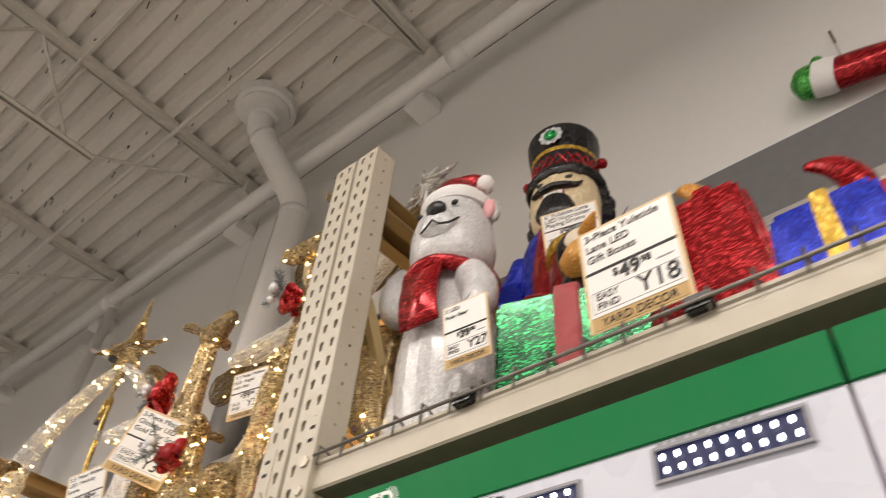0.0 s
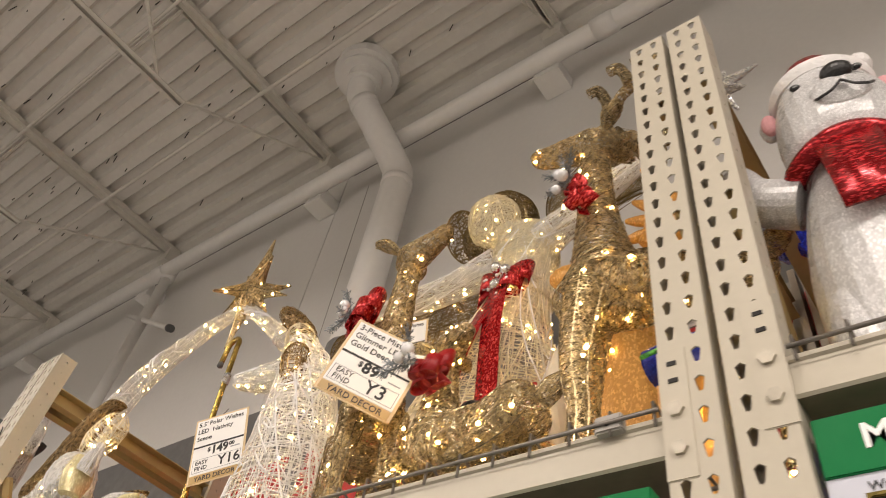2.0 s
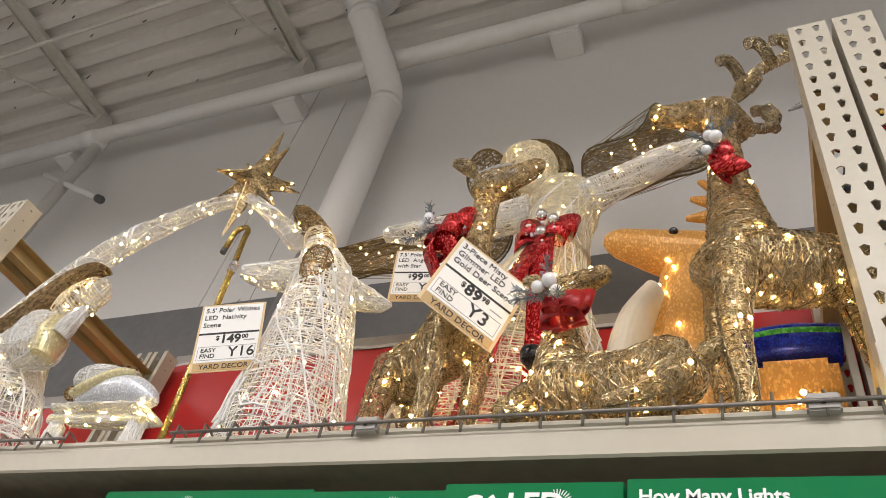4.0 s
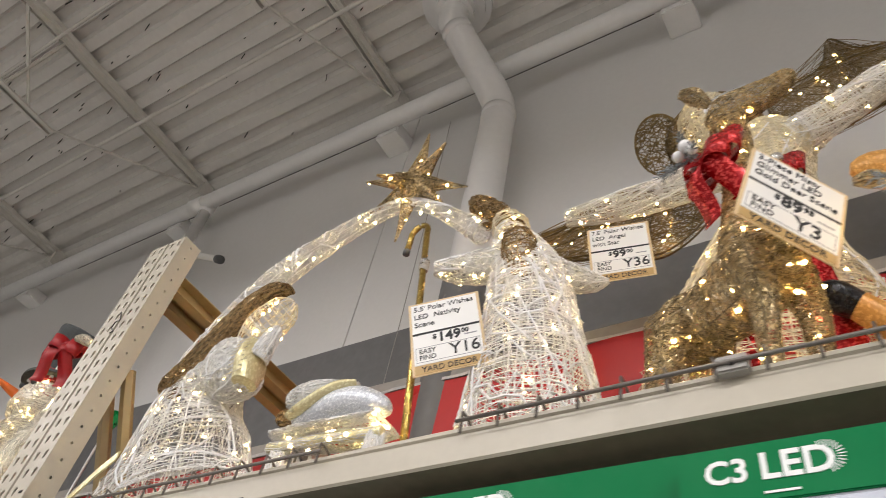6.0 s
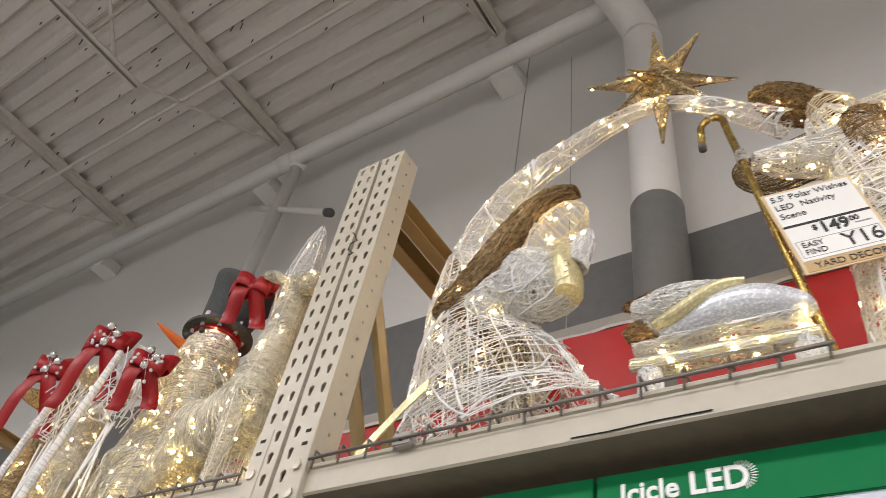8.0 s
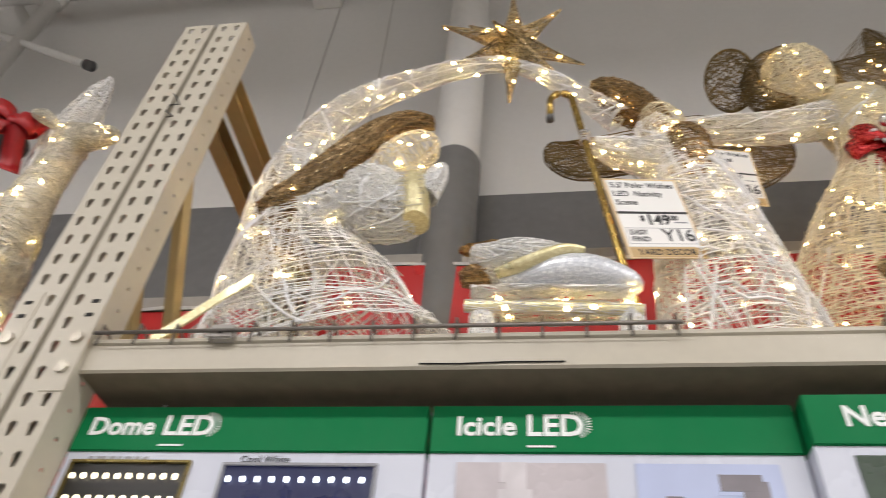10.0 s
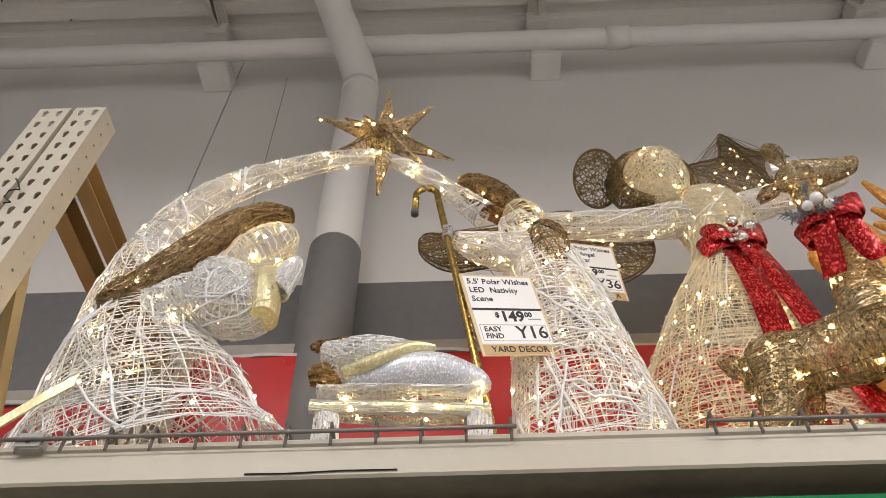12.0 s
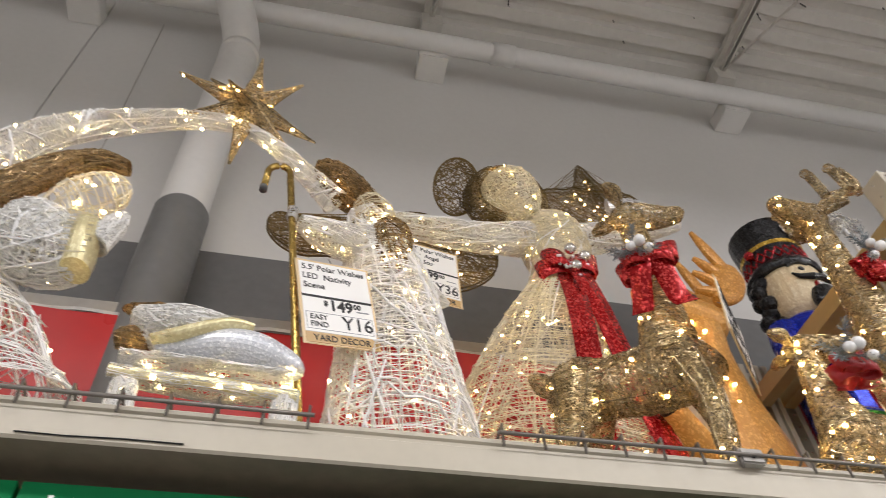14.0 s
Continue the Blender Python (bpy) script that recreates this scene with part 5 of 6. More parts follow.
def bow(x, y, z, size, rz, label, tails, cloth=None, bells=True, pine=False, spread=0.3, drop=0.0):
    """A ribbon bow: two loops, knot, tails and trimmings. The front looks to -y before it is turned by rz."""
    cloth = cloth or M_REDT
    t = thing("ribbon_bow", x, y, z, label, "bow", "red bows", rz=rz)
    for sd in (-1, 1):
        for k, (ln, lift) in enumerate(((1.0, 0.16), (0.8, -0.10))):
            g = Geo()
            pts = []
            for a in np.linspace(0, 2 * math.pi, 17):
                rr = size * ln * 0.62
                px = sd * rr * (1 - math.cos(a)) / 2
                py = -0.018 * k + math.sin(a) * size * 0.20
                pz = lift * px / (rr + 1e-6) * size * sd * sd
                pts.append((px, py - 0.012, pz))
            ribbon(g, pts, size * 0.52, (0.15 * sd, 0.15, 1))
            g.made("loop", cloth, t, smooth=True)
    g = Geo()
    g.ball((0, -0.03, 0), size * 0.15, 0, 10, 8, (1, 0.8, 1.25))
    g.made("knot", cloth, t, smooth=True)
    for k, ln in enumerate(tails):
        sd = -1 if k % 2 == 0 else 1
        g = Geo()
        pts = [(sd * (0.01 + spread * ln * f), -0.02 - 0.03 * math.sin(f * 5 + k) - drop * f, -ln * f) for f in np.linspace(0, 1, 9)]
        ribbon(g, pts, size * 0.42, (1, 0.12 * sd, 0.12 * sd))
        g.made("tail", cloth, t, smooth=True)
    if bells:
        for k, (bx, bz) in enumerate(((0.0, 0.03), (0.028, 0.008), (0.004, -0.024))):
            g = Geo()
            g.ball((bx * size / 0.11, -0.03 - size * 0.22, bz * size / 0.11), 0.12 * size, 0, 12, 8)
            g.made("bell", M_CHROME, t, "small chrome jingle bell", smooth=True)
        g = Geo()
        for k in range(13):
            a = RNG.uniform(0, 6.28)
            q = (0.045 * math.cos(a) + RNG.gauss(0, .008), -0.03 - size * 0.20, 0.035 * math.sin(a) + RNG.gauss(0, .008) - (0.03 if k > 9 else 0))
            g.ball(q, 0.0062, 0, 7, 5)
            g.tube([(0, -0.05, 0), q], 0.0007, 3)
        tagged(g.made("berries", M_PEARL, t, "pearl white berries on wires", smooth=True), kind="stuff")
    if pine:
        sprig(t, -0.02, -0.05, 0.01, 0.75, ((-1, -0.3, 0.25), (-0.7, -0.5, -0.4), (0.1, -0.5, 1.0), (0.6, -0.5, -0.5)))
        for k, (bx, bz, r) in enumerate(((-0.028, 0.010, 0.012), (-0.006, 0.020, 0.014), (0.010, -0.010, 0.011))):
            g = Geo()
            g.ball((bx, -0.075, bz), r, 0, 12, 8)
            g.made("bauble", M_PEARL, t, "silver white bauble", smooth=True)
    return t


bow(-1.768, 1.63, 3.10, 0.165, -4, "red glitter ribbon bow with silver bells on the angel", (0.92, 0.96), spread=0.10, drop=0.20)
bow(-1.815, 1.15, 2.60, 0.115, -32, "red glitter bow with frosted pine on the doe's neck", (0.12, 0.14), bells=False, pine=True)
bow(-1.195, 1.13, 2.68, 0.08, -30, "red glitter bow with frosted pine on the buck's neck", (0.03, 0.03), bells=False, pine=True).matrix_world = pose(-1.195, 1.13, 2.68, 0, 75, -30)
bow(-1.50, 1.085, 2.27, 0.08, -10, "red bow with frosted pine on the lying fawn", (0.03, 0.035), M_REDV, bells=False, pine=True)
bow(-4.17, 1.20, 2.86, 0.12, 35, "red velvet bow on the pale deer's neck", (0.14, 0.16), M_REDV, bells=False)
bow(-4.48, 1.16, 2.60, 0.12, 35, "red velvet bow with small bells on a pale deer", (0.16, 0.15), M_REDV)
bow(-4.86, 1.17, 2.82, 0.14, 35, "large red velvet bow on a pale deer", (0.28, 0.24), M_REDV)
bow(-5.32, 1.22, 2.86, 0.14, 30, "large red velvet bow with silver bells further along", (0.35, 0.3), M_REDV)


# ---- price cards ----
def card(x, y, z, w, h, rz, lines, price, code, tilt=0.0, lean=0.0, label="", readable=True):
    """A price card: tan border, white face, rule, price, code box and footer; front looks to -y before turning."""
    t = thing("price_card", x, y, z - h / 2, label, "price card", "price cards")
    t.matrix_world = Matrix.Translation((x, y, z - h / 2)) @ pose(0, 0, 0, 0, 0, rz) @ pose(0, 0, 0, lean, tilt, 0)
    k = w / 0.18
    part("border", box_bm(-w / 2, w / 2, 0, 0.0025, 0, h, 0.001), M_KRAFTL, t, "pale tan card edge")
    e = 0.007 * k
    part("face", box_bm(-w / 2 + e, w / 2 - e, -0.0012, 0, h * 0.135, h - e), M_CARD, t, "white printed face")
    part("footer", box_bm(-w / 2 + e, w / 2 - e, -0.0010, 0, 0.004, h * 0.125), M_KRAFT, t, "tan footer strip")
    part("rule", box_bm(-w / 2 + e, w / 2 - e, -0.0020, -0.0012, h * 0.535, h * 0.56), M_INK, t)
    if readable:
        letters("YARD DECOR", 0, h * 0.068, -0.0016, 0.021 * k, M_INK, t, align="CENTER")
        for i, ln in enumerate(lines):
            letters(ln, -w / 2 + 0.013 * k, h * (0.90 - 0.112 * i), -0.0018, 0.0215 * k, M_INK, t)
        whole, cents = price[1:].split(".")
        dg = letters(whole, -0.022 * k, h * 0.455, -0.0018, 0.038 * k, M_INK, t, "price", bold=0.0011)
        wd = max(v.co.x for v in dg.data.vertices)
        letters("$", -0.024 * k, h * 0.475, -0.0018, 0.019 * k, M_INK, t, "price_sign", "RIGHT", bold=0.0005)
        letters(cents, -0.020 * k + wd, h * 0.48, -0.0018, 0.018 * k, M_INK, t, "price_cents", bold=0.0005)
        letters("EASY\nFIND", -w / 2 + 0.020 * k, h * 0.262, -0.0018, 0.0185 * k, M_INK, t)
    else:
        g = Geo()
        for i in range(3):
            g.box(-w / 2 + 0.013 * k, w * RNG.uniform(0.1, 0.35), -0.0018, -0.0012, h * (0.87 - 0.1 * i), h * (0.90 - 0.1 * i))
        g.box(-0.03 * k, 0.03 * k, -0.0018, -0.0012, h * 0.41, h * 0.49)
        g.box(-w / 2 + 0.02 * k, -0.03 * k, -0.0018, -0.0012, h * 0.22, h * 0.29)
        g.made("print_bar_block", M_GREYINK, t)
    if code:
        letters(code, 0.004 * k, h * 0.262, -0.0018, 0.046 * k, M_INK, t, "code", bold=0.0003)
    g = Geo()
    a, b, c, d = -w / 2 + 0.012 * k, w / 2 - 0.012 * k, h * 0.165, h * 0.36
    q = 0.0006
    for r in ((a, b, c, c + 2 * q), (a, b, d - 2 * q, d), (a, a + 2 * q, c, d), (b - 2 * q, b, c, d)):
        g.box(r[0], r[1], -0.0016, -0.0012, r[2], r[3])
    g.box(b - 0.035 * k, b - 0.005 * k, -0.0016, -0.0012, h * 0.42, h * 0.435)
    g.made("code_frame", M_GREYINK, t)
    g = Geo()
    g.tube([(0, 0.002, h), (0.004, 0.02, h + 0.03)], 0.0012, 5)
    g.made("tie", M_WIRE, t)
    return t


card(-2.492, 1.305, 2.507, 0.180, 0.225, 17, ("5.5' Polar Wishes", "LED  Nativity", "Scene"), "$149.00", "Y16", -13, 4, label="white price card with tan border beside the crook")
card(-2.205, 1.655, 3.03, 0.185, 0.225, 14, ("7.5' Polar Wishes", "LED  Angel", "with Star"), "$99.00", "Y36", -4, 4, label="white price card with tan border by the angel")
card(-1.728, 1.085, 2.375, 0.180, 0.205, 48, ("3-Piece Misty", "Glimmer LED", "Gold Deer Scene"), "$89.98", "Y3", 16, 4, label="white price card with tan border below the doe")
card(-0.53, 1.105, 2.265, 0.105, 0.150, 8, ("3' LED", "Polar Bear"), "$39.98", "Y27", -4, 4, label="small price card with tan border beside the bear")
card(-0.585, 1.62, 3.0, 0.180, 0.165, 16, ("6' Yuletide Lane", "LED Nutcracker", "Playing Drums"), "$99.00", "Y22", -3, 6, label="white price card with tan border before the toy soldier")
card(-0.148, 1.052, 2.19, 0.175, 0.205, 0, ("3-Piece Yuletide", "Lane LED", "Gift Boxes"), "$49.98", "Y18", 0, 5, label="large price card with tan border before the gift boxes")
card(-0.36, 1.50, 2.69, 0.185, 0.17, 8, ("6.5' Yuletide Lane", "LED Santa", "with Reindeer"), "$99.00", "", 0, 6, label="white price card with tan border behind the green gift box")


# ---- cloth and tinsel figures ----
def solid(g, rings, slot, ref=(0, 1, 0), sn=18, tn=24):
    L = Loft(rings, ref)
    g.loft(L, sn, tn, slot)
    return L


# bear with red cap and scarf
g = Geo()
ZR = ZS + RISE
BX, BY = -0.735, 1.25
solid(g, [(BX, BY, ZR, 0.10, 0.09), (BX, BY, ZR + 0.05, 0.135, 0.11), (BX, BY, 2.30, 0.143, 0.118), (BX, BY, 2.41, 0.128, 0.11), (BX, BY, 2.50, 0.105, 0.095), (BX, BY, 2.56, 0.08, 0.075)], 0)
for sd in (-1, 1):
    solid(g, [(BX + sd * 0.075, BY - 0.035, ZR, 0.05, 0.06), (BX + sd * 0.08, BY - 0.035, ZR + 0.07, 0.06, 0.065), (BX + sd * 0.08, BY - 0.04, ZR + 0.16, 0.05, 0.05)], 0)
solid(g, [(BX + 0.005, BY - 0.01, 2.53, 0.06, 0.05), (BX + 0.005, BY - 0.02, 2.585, 0.118, 0.10), (BX + 0.005, BY - 0.025, 2.66, 0.128, 0.112), (BX, BY - 0.02, 2.74, 0.112, 0.10), (BX, BY - 0.02, 2.80, 0.08, 0.075), (BX, BY - 0.02, 2.83, 0.02, 0.02)], 0)
solid(g, [(BX + 0.02, BY - 0.09, 2.655, 0.065, 0.055), (BX + 0.025, BY - 0.13, 2.66, 0.055, 0.045), (BX + 0.028, BY - 0.15, 2.66, 0.02, 0.02)], 0, (0, 0, 1), 10, 18)
g.ball((BX + 0.03, BY - 0.145, 2.692), 0.030, 2, 14, 10, (1.1, 0.7, 0.75))
for pts in ([(BX - 0.035, BY - 0.118, 2.66), (BX - 0.02, BY - 0.142, 2.634), (BX + 0.008, BY - 0.155, 2.63), (BX + 0.03, BY - 0.157, 2.648)], [(BX + 0.03, BY - 0.157, 2.648), (BX + 0.05, BY - 0.153, 2.63), (BX + 0.075, BY - 0.138, 2.636), (BX + 0.09, BY - 0.115, 2.664)]):
    g.tube(pts, 0.003, 6, 2)
for sd in (-1, 1):
    g.ball((BX + 0.01 + sd * 0.062, BY - 0.118, 2.722), 0.0095, 2, 10, 6, (1.3, 0.7, 0.8))
    g.ball((BX + sd * 0.125, BY - 0.02, 2.755), 0.032, 3, 12, 8, (0.6, 0.5, 1))
    g.ball((BX + sd * 0.128, BY - 0.005, 2.757), 0.038, 0, 12, 8, (0.6, 0.5, 1))
solid(g, [(BX, BY - 0.01, 2.775, 0.112, 0.10), (BX, BY - 0.01, 2.80, 0.118, 0.106), (BX, BY - 0.01, 2.825, 0.10, 0.09)], 4, tn=28)
solid(g, [(BX, BY, 2.815, 0.098, 0.09), (BX - 0.005, BY, 2.86, 0.08, 0.075), (BX, BY + 0.01, 2.90, 0.05, 0.05), (BX + 0.05, BY + 0.01, 2.91, 0.03, 0.03), (BX + 0.085, BY, 2.885, 0.014, 0.014)], 1)
g.ball((BX + 0.10, BY - 0.01, 2.865), 0.028, 4, 12, 8)
solid(g, [(BX - 0.11, BY - 0.02, 2.50, 0.05, 0.05), (BX - 0.19, BY - 0.02, 2.54, 0.05, 0.045), (BX - 0.225, BY + 0.02, 2.64, 0.045, 0.045), (BX - 0.225, BY + 0.03, 2.70, 0.02, 0.02)], 0)
solid(g, [(BX + 0.10, BY - 0.05, 2.51, 0.05, 0.05), (BX + 0.150, BY - 0.08, 2.44, 0.046, 0.042), (BX + 0.165, BY - 0.11, 2.38, 0.042, 0.04), (BX + 0.16, BY - 0.125, 2.34, 0.02, 0.02)], 0)
BEAR = Matrix.Translation((BX + 0.02, BY, ZR)) @ Matrix.Rotation(radians(6), 4, "Z") @ Matrix.Diagonal((0.87, 0.92, 1.04, 1)) @ Matrix.Translation((-BX, -BY, -ZR))
figure("polar_bear_light_figure", g, [M_WHITET, M_REDTIN, M_BLACK, M_PINK, M_FUR], "white tinsel bear in a red cap, standing on the shelf").matrix_world = BEAR
t = thing("tinsel_scarf", BX, BY, 2.54, "red tinsel scarf knotted round the bear's neck", "scarf")
t.matrix_world = BEAR @ t.matrix_world
g = Geo()
L = Loft([(0.118 * math.cos(a), -0.012 + 0.105 * math.sin(a), 0.006 * math.sin(3 * a), 0.024, 0.019) for a in np.linspace(0, 6.28, 19)], (0, 0, 1))
g.loft(L, 60, 12)
g.made("collar", M_REDTIN, t, smooth=True)
g = Geo()
for (a, b, w) in ((0.005, 0.02, 0.10),):
    pts = [(a + (b - a) * f - 0.01, -0.118 - 0.03 * math.sin(f * 2.4), 0.0 - 0.185 * f) for f in np.linspace(0, 1, 9)]
    ribbon(g, pts, 0.115, (1, 0.0, 0.05), thick=0.012)
g.made("hanging_end", M_REDTIN, t, smooth=True)

# toy soldier with tall hat
g = Geo()
NX, NY = -0.745, 1.83
solid(g, [(NX, NY, ZR, 0.15, 0.13), (NX, NY, 2.3, 0.15, 0.13), (NX, NY, 2.62, 0.14, 0.12), (NX, NY, 2.66, 0.17, 0.14), (NX, NY, 3.0, 0.18, 0.15), (NX, NY, 3.20, 0.17, 0.14), (NX, NY, 3.28, 0.08, 0.08)], 0)
solid(g, [(NX, NY - 0.05, 2.7, 0.11, 0.11), (NX, NY - 0.06, 3.0, 0.12, 0.115), (NX, NY - 0.05, 3.22, 0.10, 0.10)], 1)
solid(g, [(NX, NY - 0.01, 3.24, 0.08, 0.08), (NX, NY - 0.015, 3.30, 0.125, 0.115), (NX, NY - 0.02, 3.40, 0.135, 0.125), (NX, NY - 0.01, 3.50, 0.125, 0.12)], 2)
for sd in (-1, 1):
    for k in range(7):
        g.ball((NX + sd * (0.125 + 0.012 * (k % 2)), NY + 0.02 + 0.02 * (k % 3), 3.46 - 0.037 * k), 0.038, 3, 10, 7)
    g.ball((NX + sd * 0.055, NY - 0.13, 3.445), 0.013, 6, 10, 6, (1.4, 0.5, 0.8))
    g.tube([(NX + sd * 0.02, NY - 0.138, 3.475), (NX + sd * 0.06, NY - 0.132, 3.487), (NX + sd * 0.1, NY - 0.105, 3.47)], 0.007, 6, 6)
    g.tube([(NX, NY - 0.155, 3.395), (NX + sd * 0.045, NY - 0.152, 3.385), (NX + sd * 0.085, NY - 0.125, 3.395), (NX + sd * 0.10, NY - 0.11, 3.42)], [0.014, 0.014, 0.010, 0.004], 8, 6)
    L = Loft([(NX + sd * 0.17, NY, 3.17, 0.06, 0.06), (NX + sd * 0.22, NY - 0.03, 3.02, 0.05, 0.05), (NX + sd * 0.17, NY - 0.15, 2.92, 0.045, 0.045)])
    g.loft(L, 10, 14, 0)
    g.ball((NX + sd * 0.155, NY - 0.01, 3.60), 0.022, 1, 10, 7)
g.box(NX - 0.04, NX + 0.04, NY - 0.150, NY - 0.13, 3.335, 3.365, 7)
for k in range(4):
    g.box(NX - 0.036 + 0.019 * k, NX - 0.020 + 0.019 * k, NY - 0.154, NY - 0.150, 3.338, 3.362, 4)
solid(g, [(NX, NY, 3.48, 0.15, 0.145), (NX, NY, 3.505, 0.158, 0.152), (NX, NY, 3.535, 0.142, 0.138)], 3)
solid(g, [(NX, NY, 3.52, 0.128, 0.125), (NX, NY, 3.62, 0.133, 0.13), (NX, NY, 3.74, 0.145, 0.14), (NX, NY, 3.78, 0.143, 0.138), (NX, NY, 3.80, 0.10, 0.10), (NX, NY, 3.805, 0.01, 0.01)], 3)
solid(g, [(NX, NY, 3.625, 0.1345, 0.1315), (NX, NY, 3.645, 0.1365, 0.1335)], 5, tn=32, sn=3)
for k in range(22):
    a0, a1 = 6.283 * k / 22, 6.283 * (k + 1) / 22
    for (z0, z1) in ((3.545, 3.605), (3.605, 3.545)):
        g.tube([(NX + 0.132 * math.cos(a0), NY + 0.129 * math.sin(a0), z0), (NX + 0.132 * math.cos(a1), NY + 0.129 * math.sin(a1), z1)], 0.004, 4, 1)
for k in range(10):
    a = 6.283 * k / 10
    g.ball((NX + 0.038 * math.cos(a), NY - 0.142, 3.705 + 0.038 * math.sin(a)), 0.013, 8, 8, 6, (1, 0.5, 1))
g.ball((NX, NY - 0.146, 3.705), 0.027, 9, 12, 8, (1, 0.5, 1))
solid(g, [(NX, NY - 0.115, 3.33, 0.06, 0.05), (NX, NY - 0.135, 3.26, 0.075, 0.04), (NX, NY - 0.13, 3.20, 0.03, 0.02)], 3)
figure("toy_soldier_light_figure", g, [M_BLUET, M_REDTIN, M_SKIN, M_BLACKT, M_PEARL, M_GOLDTIN, M_BLACK, M_REDV, M_SILVER, M_GEM], "toy soldier in a tall black tinsel hat, on the shelf").matrix_world = Matrix.Translation((NX + 0.02, NY, ZR)) @ Matrix.Rotation(radians(12), 4, "Z") @ Matrix.Scale(0.955, 4) @ Matrix.Translation((-NX, -NY, -ZR))
t = thing("toy_drum", NX + 0.2, 1.60, 2.62, "small red and gold tinsel drum before the toy soldier", "drum")
for nm, z0, z1, r, m in (("shell", 0.0, 0.2, 0.10, M_REDTIN), ("rim", 0.2, 0.235, 0.108, M_GOLDTIN), ("rim", -0.03, 0.0, 0.108, M_GOLDTIN), ("stand", -0.52, -0.03, 0.03, M_GOLDTIN)):
    round_pipe(nm, [(0, 0, z0), (0, 0, z1)], r, m, t)

# amber reindeer at the back
g = Geo()
solid(g, [(-1.36, 1.72, ZS, 0.20, 0.17), (-1.36, 1.70, 2.40, 0.18, 0.15), (-1.37, 1.68, 2.62, 0.13, 0.11), (-1.36, 1.67, 2.80, 0.085, 0.085), (-1.34, 1.67, 2.94, 0.075, 0.075), (-1.33, 1.67, 2.99, 0.03, 0.03)], 0)
solid(g, [(-1.25, 1.68, 2.98, 0.03, 0.04), (-1.29, 1.67, 2.97, 0.075, 0.07), (-1.38, 1.65, 2.975, 0.078, 0.07), (-1.48, 1.62, 2.995, 0.058, 0.055), (-1.545, 1.60, 3.01, 0.042, 0.04), (-1.575, 1.59, 3.015, 0.015, 0.015)], 0)
solid(g, [(-1.435, 1.60, 2.78, 0.03, 0.05), (-1.48, 1.57, 2.64, 0.045, 0.07), (-1.50, 1.56, 2.48, 0.045, 0.08), (-1.49, 1.56, 2.36, 0.02, 0.03)], 1)
g.ball((-1.375, 1.585, 3.005), 0.014, 2, 12, 8)
for sd, yy in ((-1, 1.60), (1, 1.74)):
    palm = solid(g, [(-1.27, yy, 3.02, 0.025, 0.02), (-1.22, yy, 3.08, 0.055, 0.022), (-1.19, yy, 3.16, 0.06, 0.022), (-1.17, yy, 3.20, 0.03, 0.015)], 3)
    for k, (dx, dz) in enumerate(((-0.12, 0.01), (-0.115, 0.06), (-0.10, 0.10), (-0.075, 0.21))):
        b = (-1.22 + 0.012 * k, yy, 3.06 + 0.035 * k)
        solid(g, [(*b, 0.022, 0.018), (b[0] + dx * 0.6, yy, b[2] + dz * 0.6, 0.020, 0.017), (b[0] + dx, yy, b[2] + dz, 0.008, 0.008)], 3, sn=8, tn=12)
solid(g, [(-1.44, 1.58, 2.30, 0.07, 0.07), (-1.56, 1.52, 2.36, 0.042, 0.04), (-1.66, 1.47, 2.455, 0.030, 0.03)], 0)
solid(g, [(-1.66, 1.47, 2.455, 0.030, 0.03), (-1.69, 1.455, 2.475, 0.034, 0.034), (-1.71, 1.445, 2.49, 0.026, 0.026), (-1.715, 1.445, 2.495, 0.01, 0.01)], 2)
solid(g, [(-1.33, 1.56, 2.20, 0.09, 0.09), (-1.22, 1.50, 2.18, 0.08, 0.08), (-1.10, 1.50, 2.16, 0.06, 0.06)], 0)
solid(g, [(-1.62, 1.33, ZS, 0.09, 0.07), (-1.62, 1.33, 2.17, 0.08, 0.06), (-1.62, 1.33, 2.22, 0.02, 0.02)], 0)
for _ in range(20):
    g.ball((-1.37 + RNG.uniform(-0.05, 0.05), 1.585 + RNG.uniform(-0.02, 0.03), RNG.uniform(2.25, 2.95)), 0.0048, 4, 6, 4)
figure("reindeer_light_figure", g, [M_AMBER, M_TAN, M_BLACKT, M_AMBERD, M_BULB], "amber cloth reindeer with mitten antlers at the back of the shelf")
t = thing("striped_blanket", -1.13, 1.46, 2.41, "blue tinsel blanket with a green stripe beside the buck", "blanket")
for nm, z0, z1, yo, m in (("blanket_body", 0, 0.085, 0, M_BLUET), ("stripe", 0.026, 0.06, -0.004, M_GREENB)):
    L = Loft([(-0.09, yo, (z0 + z1) / 2, (z1 - z0) / 2, 0.05), (0.0, yo - 0.008, (z0 + z1) / 2, (z1 - z0) / 2, 0.055), (0.09, yo, (z0 + z1) / 2, (z1 - z0) / 2, 0.05)])
    gg = Geo()
    gg.loft(L, 8, 16)
    gg.made(nm, m, t, smooth=True)
part("base_roll", box_bm(-0.08, 0.08, -0.03, 0.05, ZS - 2.41, 0.01, 0.02), M_AMBER, t, "amber cloth roll under the blanket")
g = Geo()
solid(g, [(-1.10, 1.42, ZS, 0.05, 0.04), (-1.10, 1.42, 2.22, 0.045, 0.035), (-1.10, 1.42, 2.30, 0.02, 0.02)], 0)
for k in range(5):
    g.ball((-1.10 + RNG.gauss(0, 0.03), 1.375, 2.2 + 0.02 * k), 0.006, 1, 6, 4)
figure("amber_bell_figure", g, [M_AMBER, M_BULB], "small amber lit cloth bell on the shelf by the upright")

